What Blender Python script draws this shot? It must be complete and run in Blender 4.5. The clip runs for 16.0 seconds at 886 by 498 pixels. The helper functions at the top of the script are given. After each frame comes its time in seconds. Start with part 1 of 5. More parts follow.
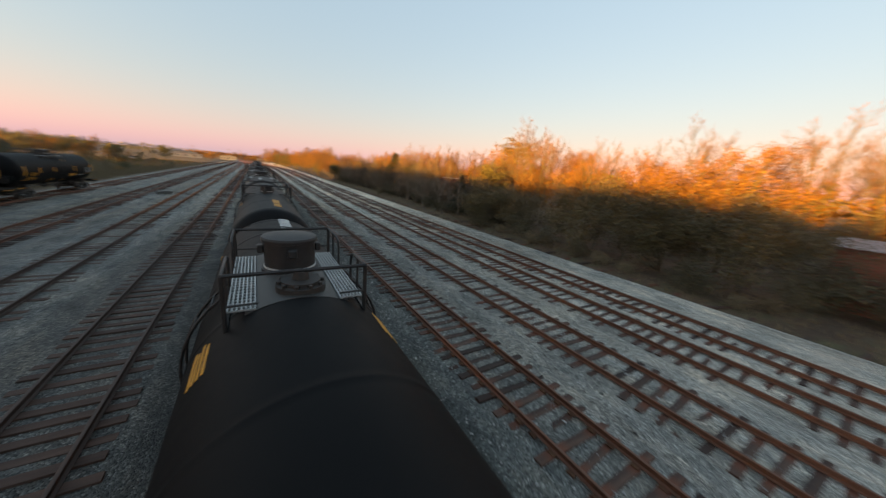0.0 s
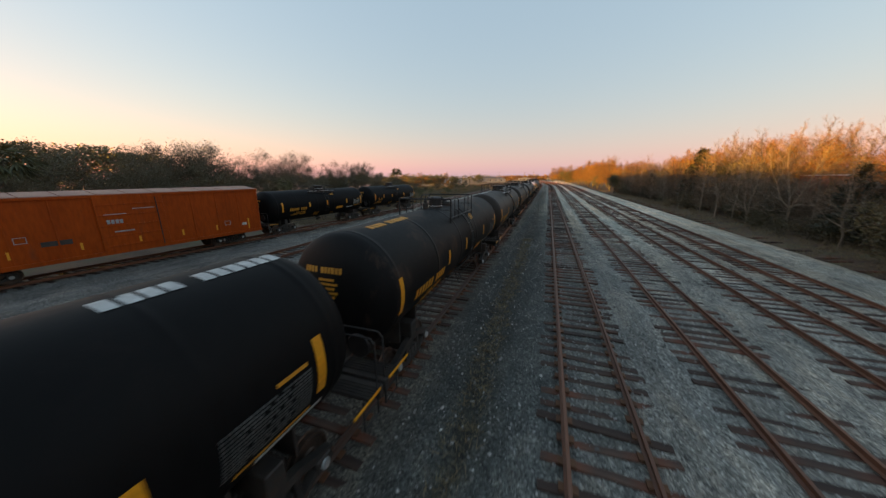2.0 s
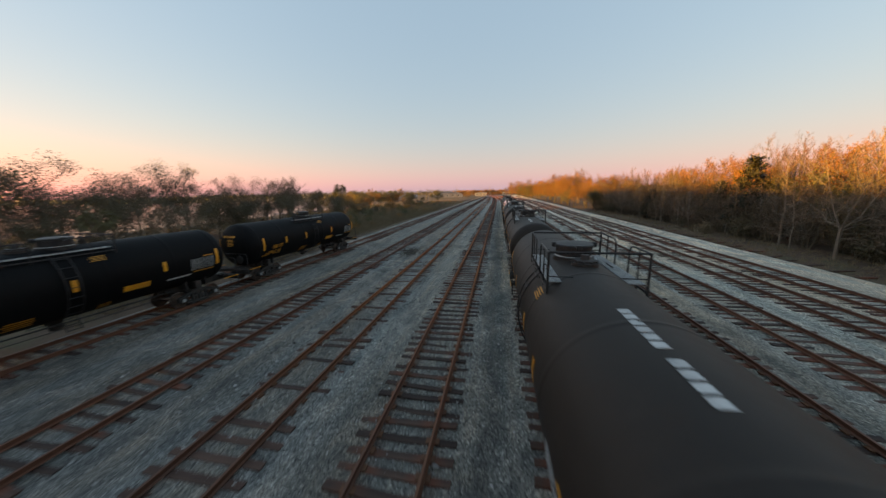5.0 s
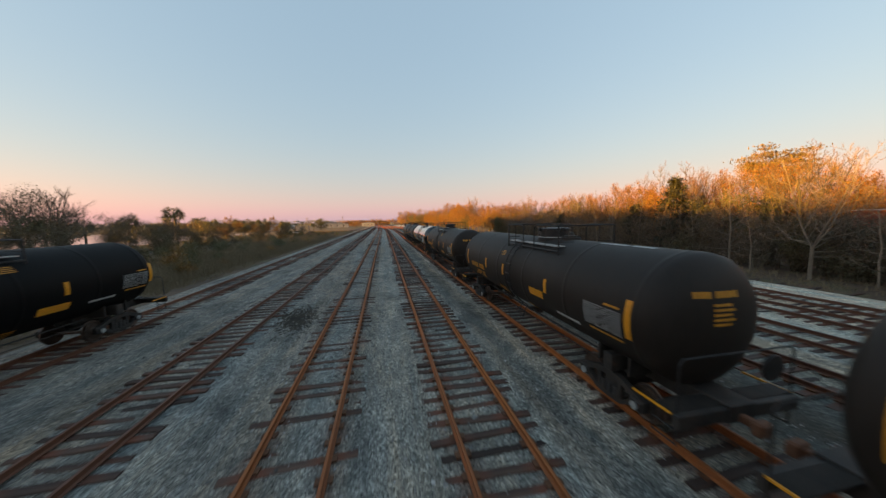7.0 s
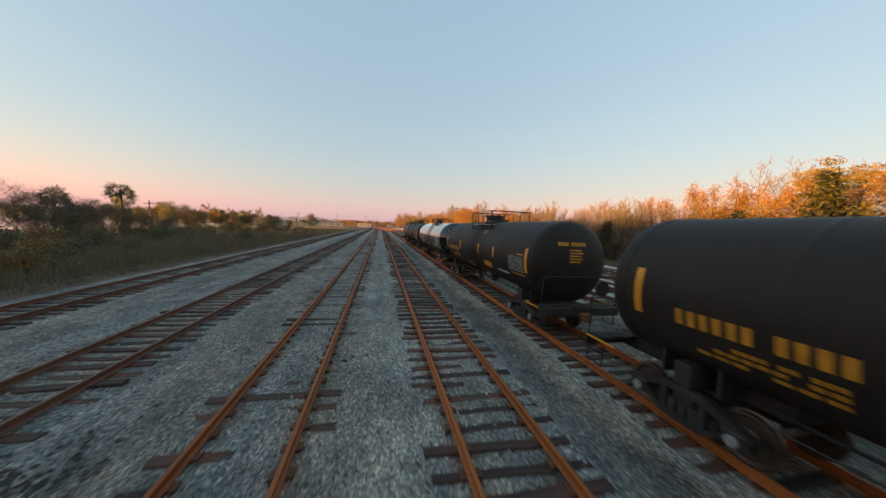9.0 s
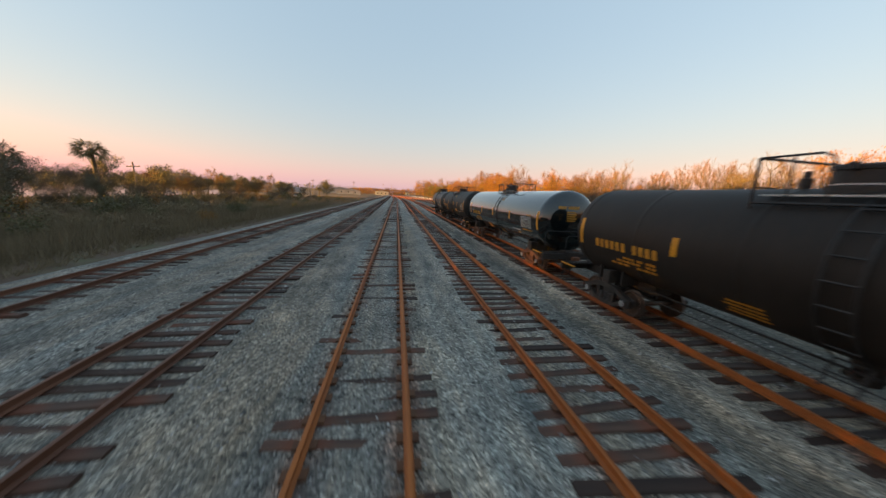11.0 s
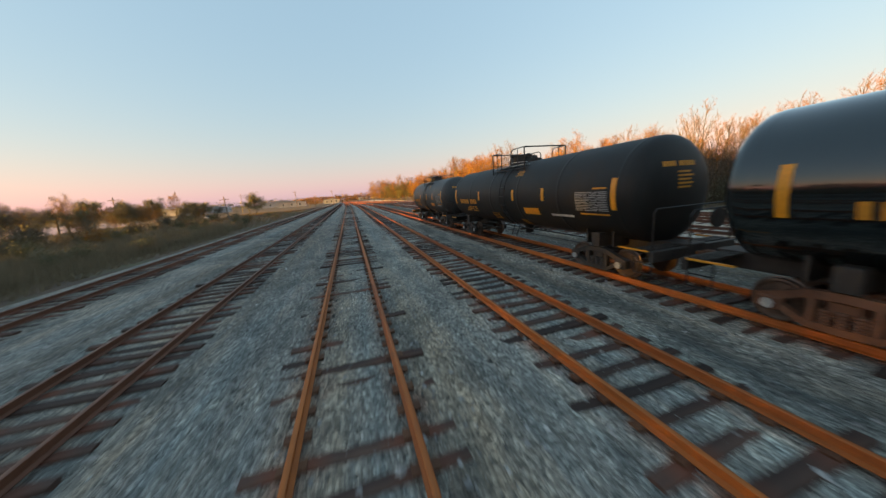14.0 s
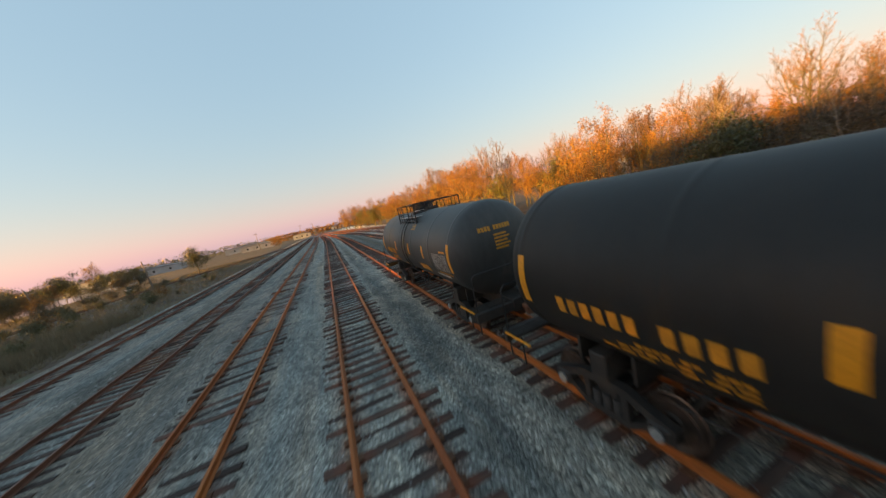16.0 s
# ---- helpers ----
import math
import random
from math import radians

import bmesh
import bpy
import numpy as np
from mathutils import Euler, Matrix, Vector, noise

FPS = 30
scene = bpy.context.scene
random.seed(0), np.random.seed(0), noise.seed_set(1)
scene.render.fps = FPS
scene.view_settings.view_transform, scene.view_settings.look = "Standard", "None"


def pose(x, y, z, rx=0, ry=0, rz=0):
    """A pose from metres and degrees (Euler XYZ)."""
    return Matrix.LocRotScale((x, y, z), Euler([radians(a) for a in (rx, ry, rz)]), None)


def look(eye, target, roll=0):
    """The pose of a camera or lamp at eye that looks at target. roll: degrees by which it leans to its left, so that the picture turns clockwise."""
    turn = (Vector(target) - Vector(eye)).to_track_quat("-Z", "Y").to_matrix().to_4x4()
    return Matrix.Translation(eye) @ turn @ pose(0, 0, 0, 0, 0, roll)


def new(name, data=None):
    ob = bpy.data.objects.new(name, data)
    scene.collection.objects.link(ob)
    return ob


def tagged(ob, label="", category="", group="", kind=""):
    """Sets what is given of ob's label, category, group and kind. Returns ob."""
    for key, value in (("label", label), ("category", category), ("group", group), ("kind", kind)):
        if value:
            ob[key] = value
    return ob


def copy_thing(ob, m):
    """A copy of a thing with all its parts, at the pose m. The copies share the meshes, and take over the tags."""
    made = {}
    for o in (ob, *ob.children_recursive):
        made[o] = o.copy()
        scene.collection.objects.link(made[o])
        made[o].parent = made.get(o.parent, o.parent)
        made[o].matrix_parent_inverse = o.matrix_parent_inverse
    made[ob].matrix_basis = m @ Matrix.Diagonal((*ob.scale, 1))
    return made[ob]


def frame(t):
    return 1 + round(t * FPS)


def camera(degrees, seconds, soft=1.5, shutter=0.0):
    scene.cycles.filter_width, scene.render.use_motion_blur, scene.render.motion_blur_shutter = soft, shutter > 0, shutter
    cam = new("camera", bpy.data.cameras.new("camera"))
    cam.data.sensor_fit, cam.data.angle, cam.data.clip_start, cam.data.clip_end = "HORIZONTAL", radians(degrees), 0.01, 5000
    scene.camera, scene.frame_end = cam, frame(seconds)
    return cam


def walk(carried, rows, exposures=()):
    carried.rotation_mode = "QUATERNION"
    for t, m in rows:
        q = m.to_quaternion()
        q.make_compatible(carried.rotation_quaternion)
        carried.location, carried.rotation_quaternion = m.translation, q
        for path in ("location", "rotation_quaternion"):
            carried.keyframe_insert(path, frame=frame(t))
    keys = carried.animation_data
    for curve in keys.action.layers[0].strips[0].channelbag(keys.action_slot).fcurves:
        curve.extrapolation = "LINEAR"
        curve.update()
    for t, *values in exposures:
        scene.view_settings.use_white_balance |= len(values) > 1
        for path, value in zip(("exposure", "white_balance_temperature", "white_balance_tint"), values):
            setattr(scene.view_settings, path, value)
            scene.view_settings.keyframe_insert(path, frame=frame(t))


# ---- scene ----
cam = camera(112.2, 16.0, soft=1.35, shutter=0.38)
# seconds, place in metres (z from the rail heads), turn in degrees
ROWS = [
    (0.0, -0.44, 13.56, 5.82, 75.85, -5.22, -31.23),
    (0.5, 1.39, 14.93, 5.59, 75.17, -4.15, -14.11),
    (1.0, 3.09, 16.05, 5.40, 74.96, -0.78, 1.40),
    (1.5, 3.99, 18.16, 5.37, 74.93, 1.12, 12.53),
    (2.0, 4.43, 20.50, 5.22, 76.46, 0.44, 19.08),
    (2.5, 4.29, 23.07, 5.30, 77.21, -1.46, 21.85),
    (3.0, 3.71, 26.00, 5.51, 77.15, -1.94, 22.93),
    (3.5, 2.56, 28.84, 5.82, 76.86, -1.68, 21.84),
    (4.0, 1.19, 32.74, 6.27, 76.39, 0.16, 20.33),
    (6.5, -6.32, 48.96, 5.14, 84.23, 0.50, -8.41),
    (7.0, -6.75, 52.76, 4.82, 84.53, 0.97, -11.28),
    (7.5, -6.87, 56.36, 4.33, 86.13, 0.60, -12.92),
    (8.0, -6.68, 59.63, 3.85, 86.70, -0.50, -13.94),
    (10.5, -7.51, 75.52, 3.56, 81.74, -6.42, -7.93),
    (11.0, -8.31, 78.79, 3.56, 79.63, -2.89, -8.70),
    (11.5, -8.89, 82.27, 3.39, 76.59, 0.12, -9.63),
    (12.0, -9.14, 86.11, 3.18, 75.29, 1.27, -10.50),
    (12.5, -9.09, 90.17, 3.25, 75.39, 1.68, -11.38),
    (13.0, -8.92, 94.53, 3.19, 76.26, 1.27, -12.63),
    (13.5, -8.70, 98.42, 3.06, 77.56, 1.69, -14.18),
    (14.0, -8.53, 102.63, 2.93, 79.14, 4.01, -17.42),
    (14.5, -8.19, 106.54, 3.00, 79.47, 7.21, -19.79),
    (15.0, -7.60, 110.43, 3.15, 80.05, 10.0, -22.1),
    (15.5, -6.42, 114.17, 3.67, 80.87, 11.52, -23.72),
    (16.0, -4.63, 117.54, 4.27, 80.90, 12.56, -22.25),
]
walk(cam, [(t, pose(x, y, z, rx, ry, rz)) for t, x, y, z, rx, ry, rz in ROWS], [(0.0, 2.07, 7000, 18), (1.5, 1.95, 6950, 18), (3.0, 1.85, 6800, 18), (6.5, 1.87, 6720, 17), (8.0, 1.88, 6620, 13), (11.0, 2.01, 6800, 18), (13.0, 2.02, 6520, 14), (14.5, 2.0, 6430, 11), (16.0, 1.98, 6500, 12)])

# ---- world, sun, exposure ----
SUN_ELEV, SUN_AZ = 3.2, 98.0          # degrees up, degrees to the left of the tracks' direction
world = bpy.data.worlds.new("evening_sky")
scene.world = world
world.use_nodes = True
wn = world.node_tree
sky = wn.nodes.new("ShaderNodeTexSky")
sky.sky_type = "NISHITA"
sky.sun_disc = False
sky.sun_elevation = radians(SUN_ELEV)
sky.sun_rotation = radians(-SUN_AZ)
sky.altitude, sky.air_density, sky.dust_density, sky.ozone_density = 0, 1.6, 0.38, 3.7
warm = wn.nodes.new("ShaderNodeMix")          # warm evening air
warm.data_type, warm.blend_type = "RGBA", "MULTIPLY"
warm.inputs[0].default_value = 1.0
warm.inputs[7].default_value = (1.36, 0.79, 0.515, 1)
veil = wn.nodes.new("ShaderNodeMix")          # thin high haze
veil.data_type, veil.blend_type = "RGBA", "ADD"
veil.inputs[0].default_value = 1.0
veil.inputs[7].default_value = (0.52, 0.828, 1.07, 1)
wn.links.new(sky.outputs[0], warm.inputs[6])
wn.links.new(warm.outputs[2], veil.inputs[6])
wn.links.new(veil.outputs[2], wn.nodes["Background"].inputs[0])
wn.nodes["Background"].inputs[1].default_value = 0.12
sun_data = bpy.data.lights.new("sun", "SUN")
sun_data.energy, sun_data.angle, sun_data.color = 6.4, radians(0.6), (1.0, 0.48, 0.045)
sun = new("sun", sun_data)
SUN_FROM = Vector((-math.sin(radians(SUN_AZ)) * math.cos(radians(SUN_ELEV)), math.cos(radians(SUN_AZ)) * math.cos(radians(SUN_ELEV)), math.sin(radians(SUN_ELEV))))
sun.matrix_world = look(SUN_FROM * 100, (0, 0, 0))

# ---- materials ----
def shader(name):
    m = bpy.data.materials.new(name)
    m.use_nodes = True
    return m, m.node_tree, m.node_tree.nodes["Principled BSDF"]


def node(nt, kind, **values):
    n = nt.nodes.new(kind)
    for key, value in values.items():
        n.inputs[key].default_value = value
    return n


def ramp(nt, source, stops):
    r = nt.nodes.new("ShaderNodeValToRGB")
    while len(r.color_ramp.elements) < len(stops):
        r.color_ramp.elements.new(0.5)
    for e, (p, c) in zip(r.color_ramp.elements, stops):
        e.position, e.color = p, (*c, 1)
    nt.links.new(source, r.inputs[0])
    return r.outputs[0]


def mixed(nt, fac, a, b, mode="MIX"):
    m = nt.nodes.new("ShaderNodeMix")
    m.data_type, m.blend_type = "RGBA", mode
    for socket, value in ((m.inputs[0], fac), (m.inputs[6], a), (m.inputs[7], b)):
        if isinstance(value, (int, float)):
            socket.default_value = value
        elif isinstance(value, tuple):
            socket.default_value = (*value, 1)
        else:
            nt.links.new(value, socket)
    return m.outputs[2]


def coords(nt, stretch=(1, 1, 1)):
    tc = nt.nodes.new("ShaderNodeTexCoord")
    mp = nt.nodes.new("ShaderNodeMapping")
    mp.inputs["Scale"].default_value = stretch
    nt.links.new(tc.outputs["Object"], mp.inputs[0])
    return mp.outputs[0]


def noise_of(nt, where, scale, detail=5, rough=0.6):
    n = node(nt, "ShaderNodeTexNoise", Scale=scale, Detail=detail, Roughness=rough)
    nt.links.new(where, n.inputs["Vector"])
    return n.outputs["Fac"]


def bump(nt, bs, height, strength, distance):
    b = node(nt, "ShaderNodeBump", Strength=strength, Distance=distance)
    nt.links.new(height, b.inputs["Height"])
    nt.links.new(b.outputs[0], bs.inputs["Normal"])


def plain(name, dark, light, rough=(0.5, 0.8), metal=0.0, coarse=0.8, fine=14.0, relief=0.15, depth=0.01, stretch=(1, 1, 1), per_thing=0.0, spots=None, coat=0.0, gloss=0.5):
    """Two scales of variation between two colours, relief and uneven gloss."""
    m, nt, bs = shader(name)
    at = coords(nt, stretch)
    big, small = noise_of(nt, at, coarse, 4), noise_of(nt, at, fine, 6)
    col = ramp(nt, big, [(0.32, dark), (0.68, light)])
    grain = ramp(nt, small, [(0.3, (0.72, 0.72, 0.72)), (0.7, (1.15, 1.15, 1.15))])
    col = mixed(nt, 0.8, col, grain, "MULTIPLY")
    if spots:
        colour, scale, low, high = spots
        col = mixed(nt, ramp(nt, noise_of(nt, at, scale, 8, 0.7), [(low, (0, 0, 0)), (high, (1, 1, 1))]), col, colour)
    if per_thing:
        info = nt.nodes.new("ShaderNodeObjectInfo")
        shade = ramp(nt, info.outputs["Random"], [(0.0, (1 - per_thing,) * 3), (1.0, (1 + per_thing,) * 3)])
        col = mixed(nt, 1.0, col, shade, "MULTIPLY")
    nt.links.new(col, bs.inputs["Base Color"])
    r = node(nt, "ShaderNodeMapRange", **{"To Min": rough[0], "To Max": rough[1]})
    nt.links.new(small, r.inputs[0])
    nt.links.new(r.outputs[0], bs.inputs["Roughness"])
    bs.inputs["Metallic"].default_value = metal
    bs.inputs["Specular IOR Level"].default_value = gloss
    bs.inputs["Coat Weight"].default_value = coat
    bs.inputs["Coat Roughness"].default_value = 0.06
    bs.inputs["Coat IOR"].default_value = 1.66
    bump(nt, bs, small, relief, depth)
    return m


def gravel_material(name, fresh, dirt, stone=27.0):
    m, nt, bs = shader(name)
    at = coords(nt)
    v = node(nt, "ShaderNodeTexVoronoi", Scale=stone, Randomness=1.0)
    nt.links.new(at, v.inputs["Vector"])
    sep = nt.nodes.new("ShaderNodeSeparateColor")
    nt.links.new(v.outputs["Color"], sep.inputs[0])
    grey = ramp(nt, sep.outputs[0], [(0.0, tuple(0.2 * c for c in fresh)), (0.35, tuple(0.78 * c for c in fresh)), (0.8, tuple(1.2 * c for c in fresh)), (1.0, tuple(2.4 * c for c in fresh))])
    # long stains that run with the tracks, and blotches
    runs = coords(nt, (1.0, 0.06, 1.0))
    stain = ramp(nt, noise_of(nt, runs, 0.55, 5, 0.65), [(0.4, (0, 0, 0)), (0.72, (1, 1, 1))])
    col = mixed(nt, stain, grey, mixed(nt, 1.0, grey, dirt, "MULTIPLY"))
    blot = ramp(nt, noise_of(nt, at, 0.35, 7, 0.7), [(0.3, (0.58, 0.61, 0.61)), (0.5, (0.95, 0.95, 0.95)), (0.68, (1.22, 1.18, 1.13))])
    col = mixed(nt, 1.0, col, blot, "MULTIPLY")
    patch = ramp(nt, noise_of(nt, coords(nt, (1.0, 0.35, 1.0)), 1.7, 6, 0.7), [(0.32, (0.52, 0.55, 0.57)), (0.5, (0.98, 1.0, 1.0)), (0.68, (1.36, 1.27, 1.17))])
    col = mixed(nt, 1.0, col, patch, "MULTIPLY")
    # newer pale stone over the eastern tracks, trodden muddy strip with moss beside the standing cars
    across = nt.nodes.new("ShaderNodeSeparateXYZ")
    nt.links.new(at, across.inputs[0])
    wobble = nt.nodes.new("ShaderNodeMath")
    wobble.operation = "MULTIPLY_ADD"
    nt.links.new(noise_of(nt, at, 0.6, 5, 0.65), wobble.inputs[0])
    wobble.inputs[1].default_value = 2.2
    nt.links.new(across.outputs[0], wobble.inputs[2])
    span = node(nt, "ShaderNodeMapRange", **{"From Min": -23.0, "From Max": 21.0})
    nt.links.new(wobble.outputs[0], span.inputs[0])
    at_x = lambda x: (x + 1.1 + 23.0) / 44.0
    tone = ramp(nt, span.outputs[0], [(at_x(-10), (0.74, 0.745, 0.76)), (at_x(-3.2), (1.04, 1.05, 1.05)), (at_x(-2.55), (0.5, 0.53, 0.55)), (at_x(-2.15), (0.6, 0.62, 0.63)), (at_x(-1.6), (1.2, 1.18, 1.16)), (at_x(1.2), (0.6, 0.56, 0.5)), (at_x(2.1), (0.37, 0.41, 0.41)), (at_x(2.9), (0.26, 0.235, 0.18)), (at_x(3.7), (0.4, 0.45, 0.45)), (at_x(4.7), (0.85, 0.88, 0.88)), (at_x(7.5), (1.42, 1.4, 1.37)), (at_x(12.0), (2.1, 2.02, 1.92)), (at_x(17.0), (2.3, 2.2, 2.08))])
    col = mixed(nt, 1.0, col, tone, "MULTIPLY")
    # darker stone along L1's near end, and partway up the eastern tracks
    along = node(nt, "ShaderNodeMapRange", **{"From Min": 0.0, "From Max": 100.0})
    nt.links.new(across.outputs[1], along.inputs[0])
    near_end = ramp(nt, along.outputs[0], [(0.34, (1, 1, 1)), (0.52, (0, 0, 0))])
    strip = ramp(nt, span.outputs[0], [(at_x(-7.4), (1, 1, 1)), (at_x(-6.2), (0.56, 0.54, 0.53)), (at_x(-1.7), (0.5, 0.5, 0.5)), (at_x(0.6), (1, 1, 1))])
    col = mixed(nt, near_end, col, mixed(nt, 1.0, col, strip, "MULTIPLY"))
    far_east = ramp(nt, along.outputs[0], [(0.22, (0, 0, 0)), (0.33, (1, 1, 1)), (0.6, (1, 1, 1)), (0.75, (0, 0, 0))])
    east = ramp(nt, span.outputs[0], [(at_x(0.6), (1, 1, 1)), (at_x(2.0), (0.5, 0.53, 0.54)), (at_x(5.0), (0.56, 0.58, 0.58)), (at_x(8.5), (0.72, 0.73, 0.73))])
    col = mixed(nt, far_east, col, mixed(nt, 1.0, col, east, "MULTIPLY"))
    # bands of buff and of blue-grey stone lie along the tracks, rust has run off the rails of the older ones
    bands = ramp(nt, noise_of(nt, coords(nt, (1.0, 0.045, 1.0)), 0.9, 6, 0.68), [(0.36, (0.90, 1.0, 1.03)), (0.5, (1.05, 1.02, 0.98)), (0.63, (1.27, 1.10, 0.94))])
    up_yard = ramp(nt, along.outputs[0], [(0.38, (0, 0, 0)), (0.6, (1, 1, 1))])
    col = mixed(nt, up_yard, mixed(nt, 1.0, col, (0.70, 0.71, 0.73), "MULTIPLY"), mixed(nt, 1.0, col, bands, "MULTIPLY"))
    sway = nt.nodes.new("ShaderNodeMath")
    sway.operation = "MULTIPLY_ADD"
    nt.links.new(noise_of(nt, at, 1.6, 5, 0.7), sway.inputs[0])
    sway.inputs[1].default_value = 0.7
    nt.links.new(across.outputs[0], sway.inputs[2])
    rails = node(nt, "ShaderNodeMapRange", **{"From Min": -15.0, "From Max": 2.0})
    nt.links.new(sway.outputs[0], rails.inputs[0])
    stops = []
    for c, most in ((-8.81, 0.55), (-4.5, 0.75), (0.0, 0.8)):
        for side in (-0.75, 0.75):
            for off, much in ((-0.42, 0.0), (-0.12, most), (0.12, most), (0.42, 0.0)):
                stops.append(((c + side + off + 0.35 + 15.0) / 17.0, (much,) * 3))
    run_off = mixed(nt, 1.0, ramp(nt, rails.outputs[0], stops), ramp(nt, noise_of(nt, coords(nt, (1.0, 0.5, 1.0)), 1.3, 6, 0.72), [(0.42, (0, 0, 0)), (0.62, (1, 1, 1))]), "MULTIPLY")
    run_off = mixed(nt, 1.0, run_off, up_yard, "MULTIPLY")
    col = mixed(nt, run_off, col, mixed(nt, 1.0, col, (0.85, 0.34, 0.22), "MULTIPLY"))
    nt.links.new(col, bs.inputs["Base Color"])
    bs.inputs["Roughness"].default_value = 0.85
    h = nt.nodes.new("ShaderNodeMath")
    h.operation = "MULTIPLY_ADD"
    nt.links.new(v.outputs["Distance"], h.inputs[0])
    h.inputs[1].default_value = -1.0
    nt.links.new(sep.outputs[1], h.inputs[2])
    bump(nt, bs, h.outputs[0], 1.0, 0.032)
    return m


def stones_material(name, low, high):
    m, nt, bs = shader(name)
    geo = nt.nodes.new("ShaderNodeNewGeometry")
    col = ramp(nt, geo.outputs["Random Per Island"], [(0.0, low), (0.6, high), (0.93, tuple(1.5 * c for c in high)), (1.0, tuple(2.4 * c for c in high))])
    nt.links.new(mixed(nt, 0.6, col, ramp(nt, noise_of(nt, coords(nt), 30, 4), [(0.3, (0.6, 0.6, 0.6)), (0.7, (1.2, 1.2, 1.2))]), "MULTIPLY"), bs.inputs["Base Color"])
    bs.inputs["Roughness"].default_value = 0.8
    return m


def foliage(name, shades, gloss=0.55):
    m, nt, bs = shader(name)
    geo = nt.nodes.new("ShaderNodeNewGeometry")
    info = nt.nodes.new("ShaderNodeObjectInfo")
    s = nt.nodes.new("ShaderNodeMath")
    s.operation = "ADD"
    half = nt.nodes.new("ShaderNodeMath")
    half.operation = "MULTIPLY"
    half.inputs[1].default_value = 0.5
    nt.links.new(geo.outputs["Random Per Island"], s.inputs[0])
    nt.links.new(info.outputs["Random"], s.inputs[1])
    nt.links.new(s.outputs[0], half.inputs[0])
    nt.links.new(ramp(nt, half.outputs[0], [(i / (len(shades) - 1), c) for i, c in enumerate(shades)]), bs.inputs["Base Color"])
    bs.inputs["Roughness"].default_value = gloss
    bs.inputs["Transmission Weight"].default_value = 0.0
    bs.inputs["Subsurface Weight"].default_value = 0.0
    return m


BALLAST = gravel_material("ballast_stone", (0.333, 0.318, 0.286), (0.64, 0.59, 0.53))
STONES = stones_material("loose_stone", (0.06, 0.057, 0.052), (0.28, 0.265, 0.25))
EARTH = plain("dry_earth", (0.055, 0.032, 0.019), (0.135, 0.08, 0.046), (0.85, 0.95), coarse=0.25, fine=6, relief=0.5, depth=0.05, spots=((0.085, 0.08, 0.036), 0.4, 0.5, 0.68))
CINDER = plain("dark_dirt", (0.03, 0.025, 0.02), (0.09, 0.07, 0.05), (0.85, 0.95), coarse=0.9, fine=12, relief=0.6, depth=0.05)
RUST_RAIL = plain("rusted_rail_steel", (0.22, 0.05, 0.007), (0.42, 0.118, 0.014), (0.6, 0.8), 0.0, coarse=0.4, fine=25, relief=0.2, depth=0.004, stretch=(1, 0.15, 1))


def brown_towards(m, colour, y0, y1):
    """The rust colour turns to a dark brown on the stretch before y0."""
    nt, bs = m.node_tree, m.node_tree.nodes["Principled BSDF"]
    sep = nt.nodes.new("ShaderNodeSeparateXYZ")
    nt.links.new(coords(nt), sep.inputs[0])
    place = node(nt, "ShaderNodeMapRange", **{"From Min": y0, "From Max": y1})
    nt.links.new(sep.outputs[1], place.inputs[0])
    old = bs.inputs["Base Color"].links[0].from_socket
    nt.links.new(mixed(nt, place.outputs[0], colour, old), bs.inputs["Base Color"])


brown_towards(RUST_RAIL, (0.06, 0.032, 0.022), 38.0, 66.0)
DARK_RAIL = plain("brown_rail_steel", (0.10, 0.036, 0.018), (0.18, 0.07, 0.036), (0.45, 0.7), 0.1, coarse=0.4, fine=25, relief=0.15, depth=0.004, stretch=(1, 0.15, 1))
TIE = plain("weathered_tie_wood", (0.032, 0.017, 0.012), (0.085, 0.046, 0.032), (0.75, 0.95), coarse=1.2, fine=9, relief=0.7, depth=0.015, stretch=(0.25, 3, 2), per_thing=0.55)


def rust_by_rails(m, colour):
    """Rust washed off the rails stains the wood on both sides of them."""
    nt, bs = m.node_tree, m.node_tree.nodes["Principled BSDF"]
    sep = nt.nodes.new("ShaderNodeSeparateXYZ")
    nt.links.new(coords(nt), sep.inputs[0])
    place = node(nt, "ShaderNodeMapRange", **{"From Min": -1.3, "From Max": 1.3})
    nt.links.new(sep.outputs[0], place.inputs[0])
    stops = [((x + 1.3) / 2.6, (v,) * 3) for x, v in ((-1.2, 0.1), (-0.95, 0.9), (-0.55, 0.9), (-0.25, 0.0), (0.25, 0.0), (0.55, 0.9), (0.95, 0.9), (1.2, 0.1))]
    info = nt.nodes.new("ShaderNodeObjectInfo")
    some = ramp(nt, info.outputs["Random"], [(0.25, (0.05, 0.05, 0.05)), (0.85, (1, 1, 1))])
    much = mixed(nt, 1.0, ramp(nt, place.outputs[0], stops), some, "MULTIPLY")
    old = bs.inputs["Base Color"].links[0].from_socket
    nt.links.new(mixed(nt, much, old, colour), bs.inputs["Base Color"])


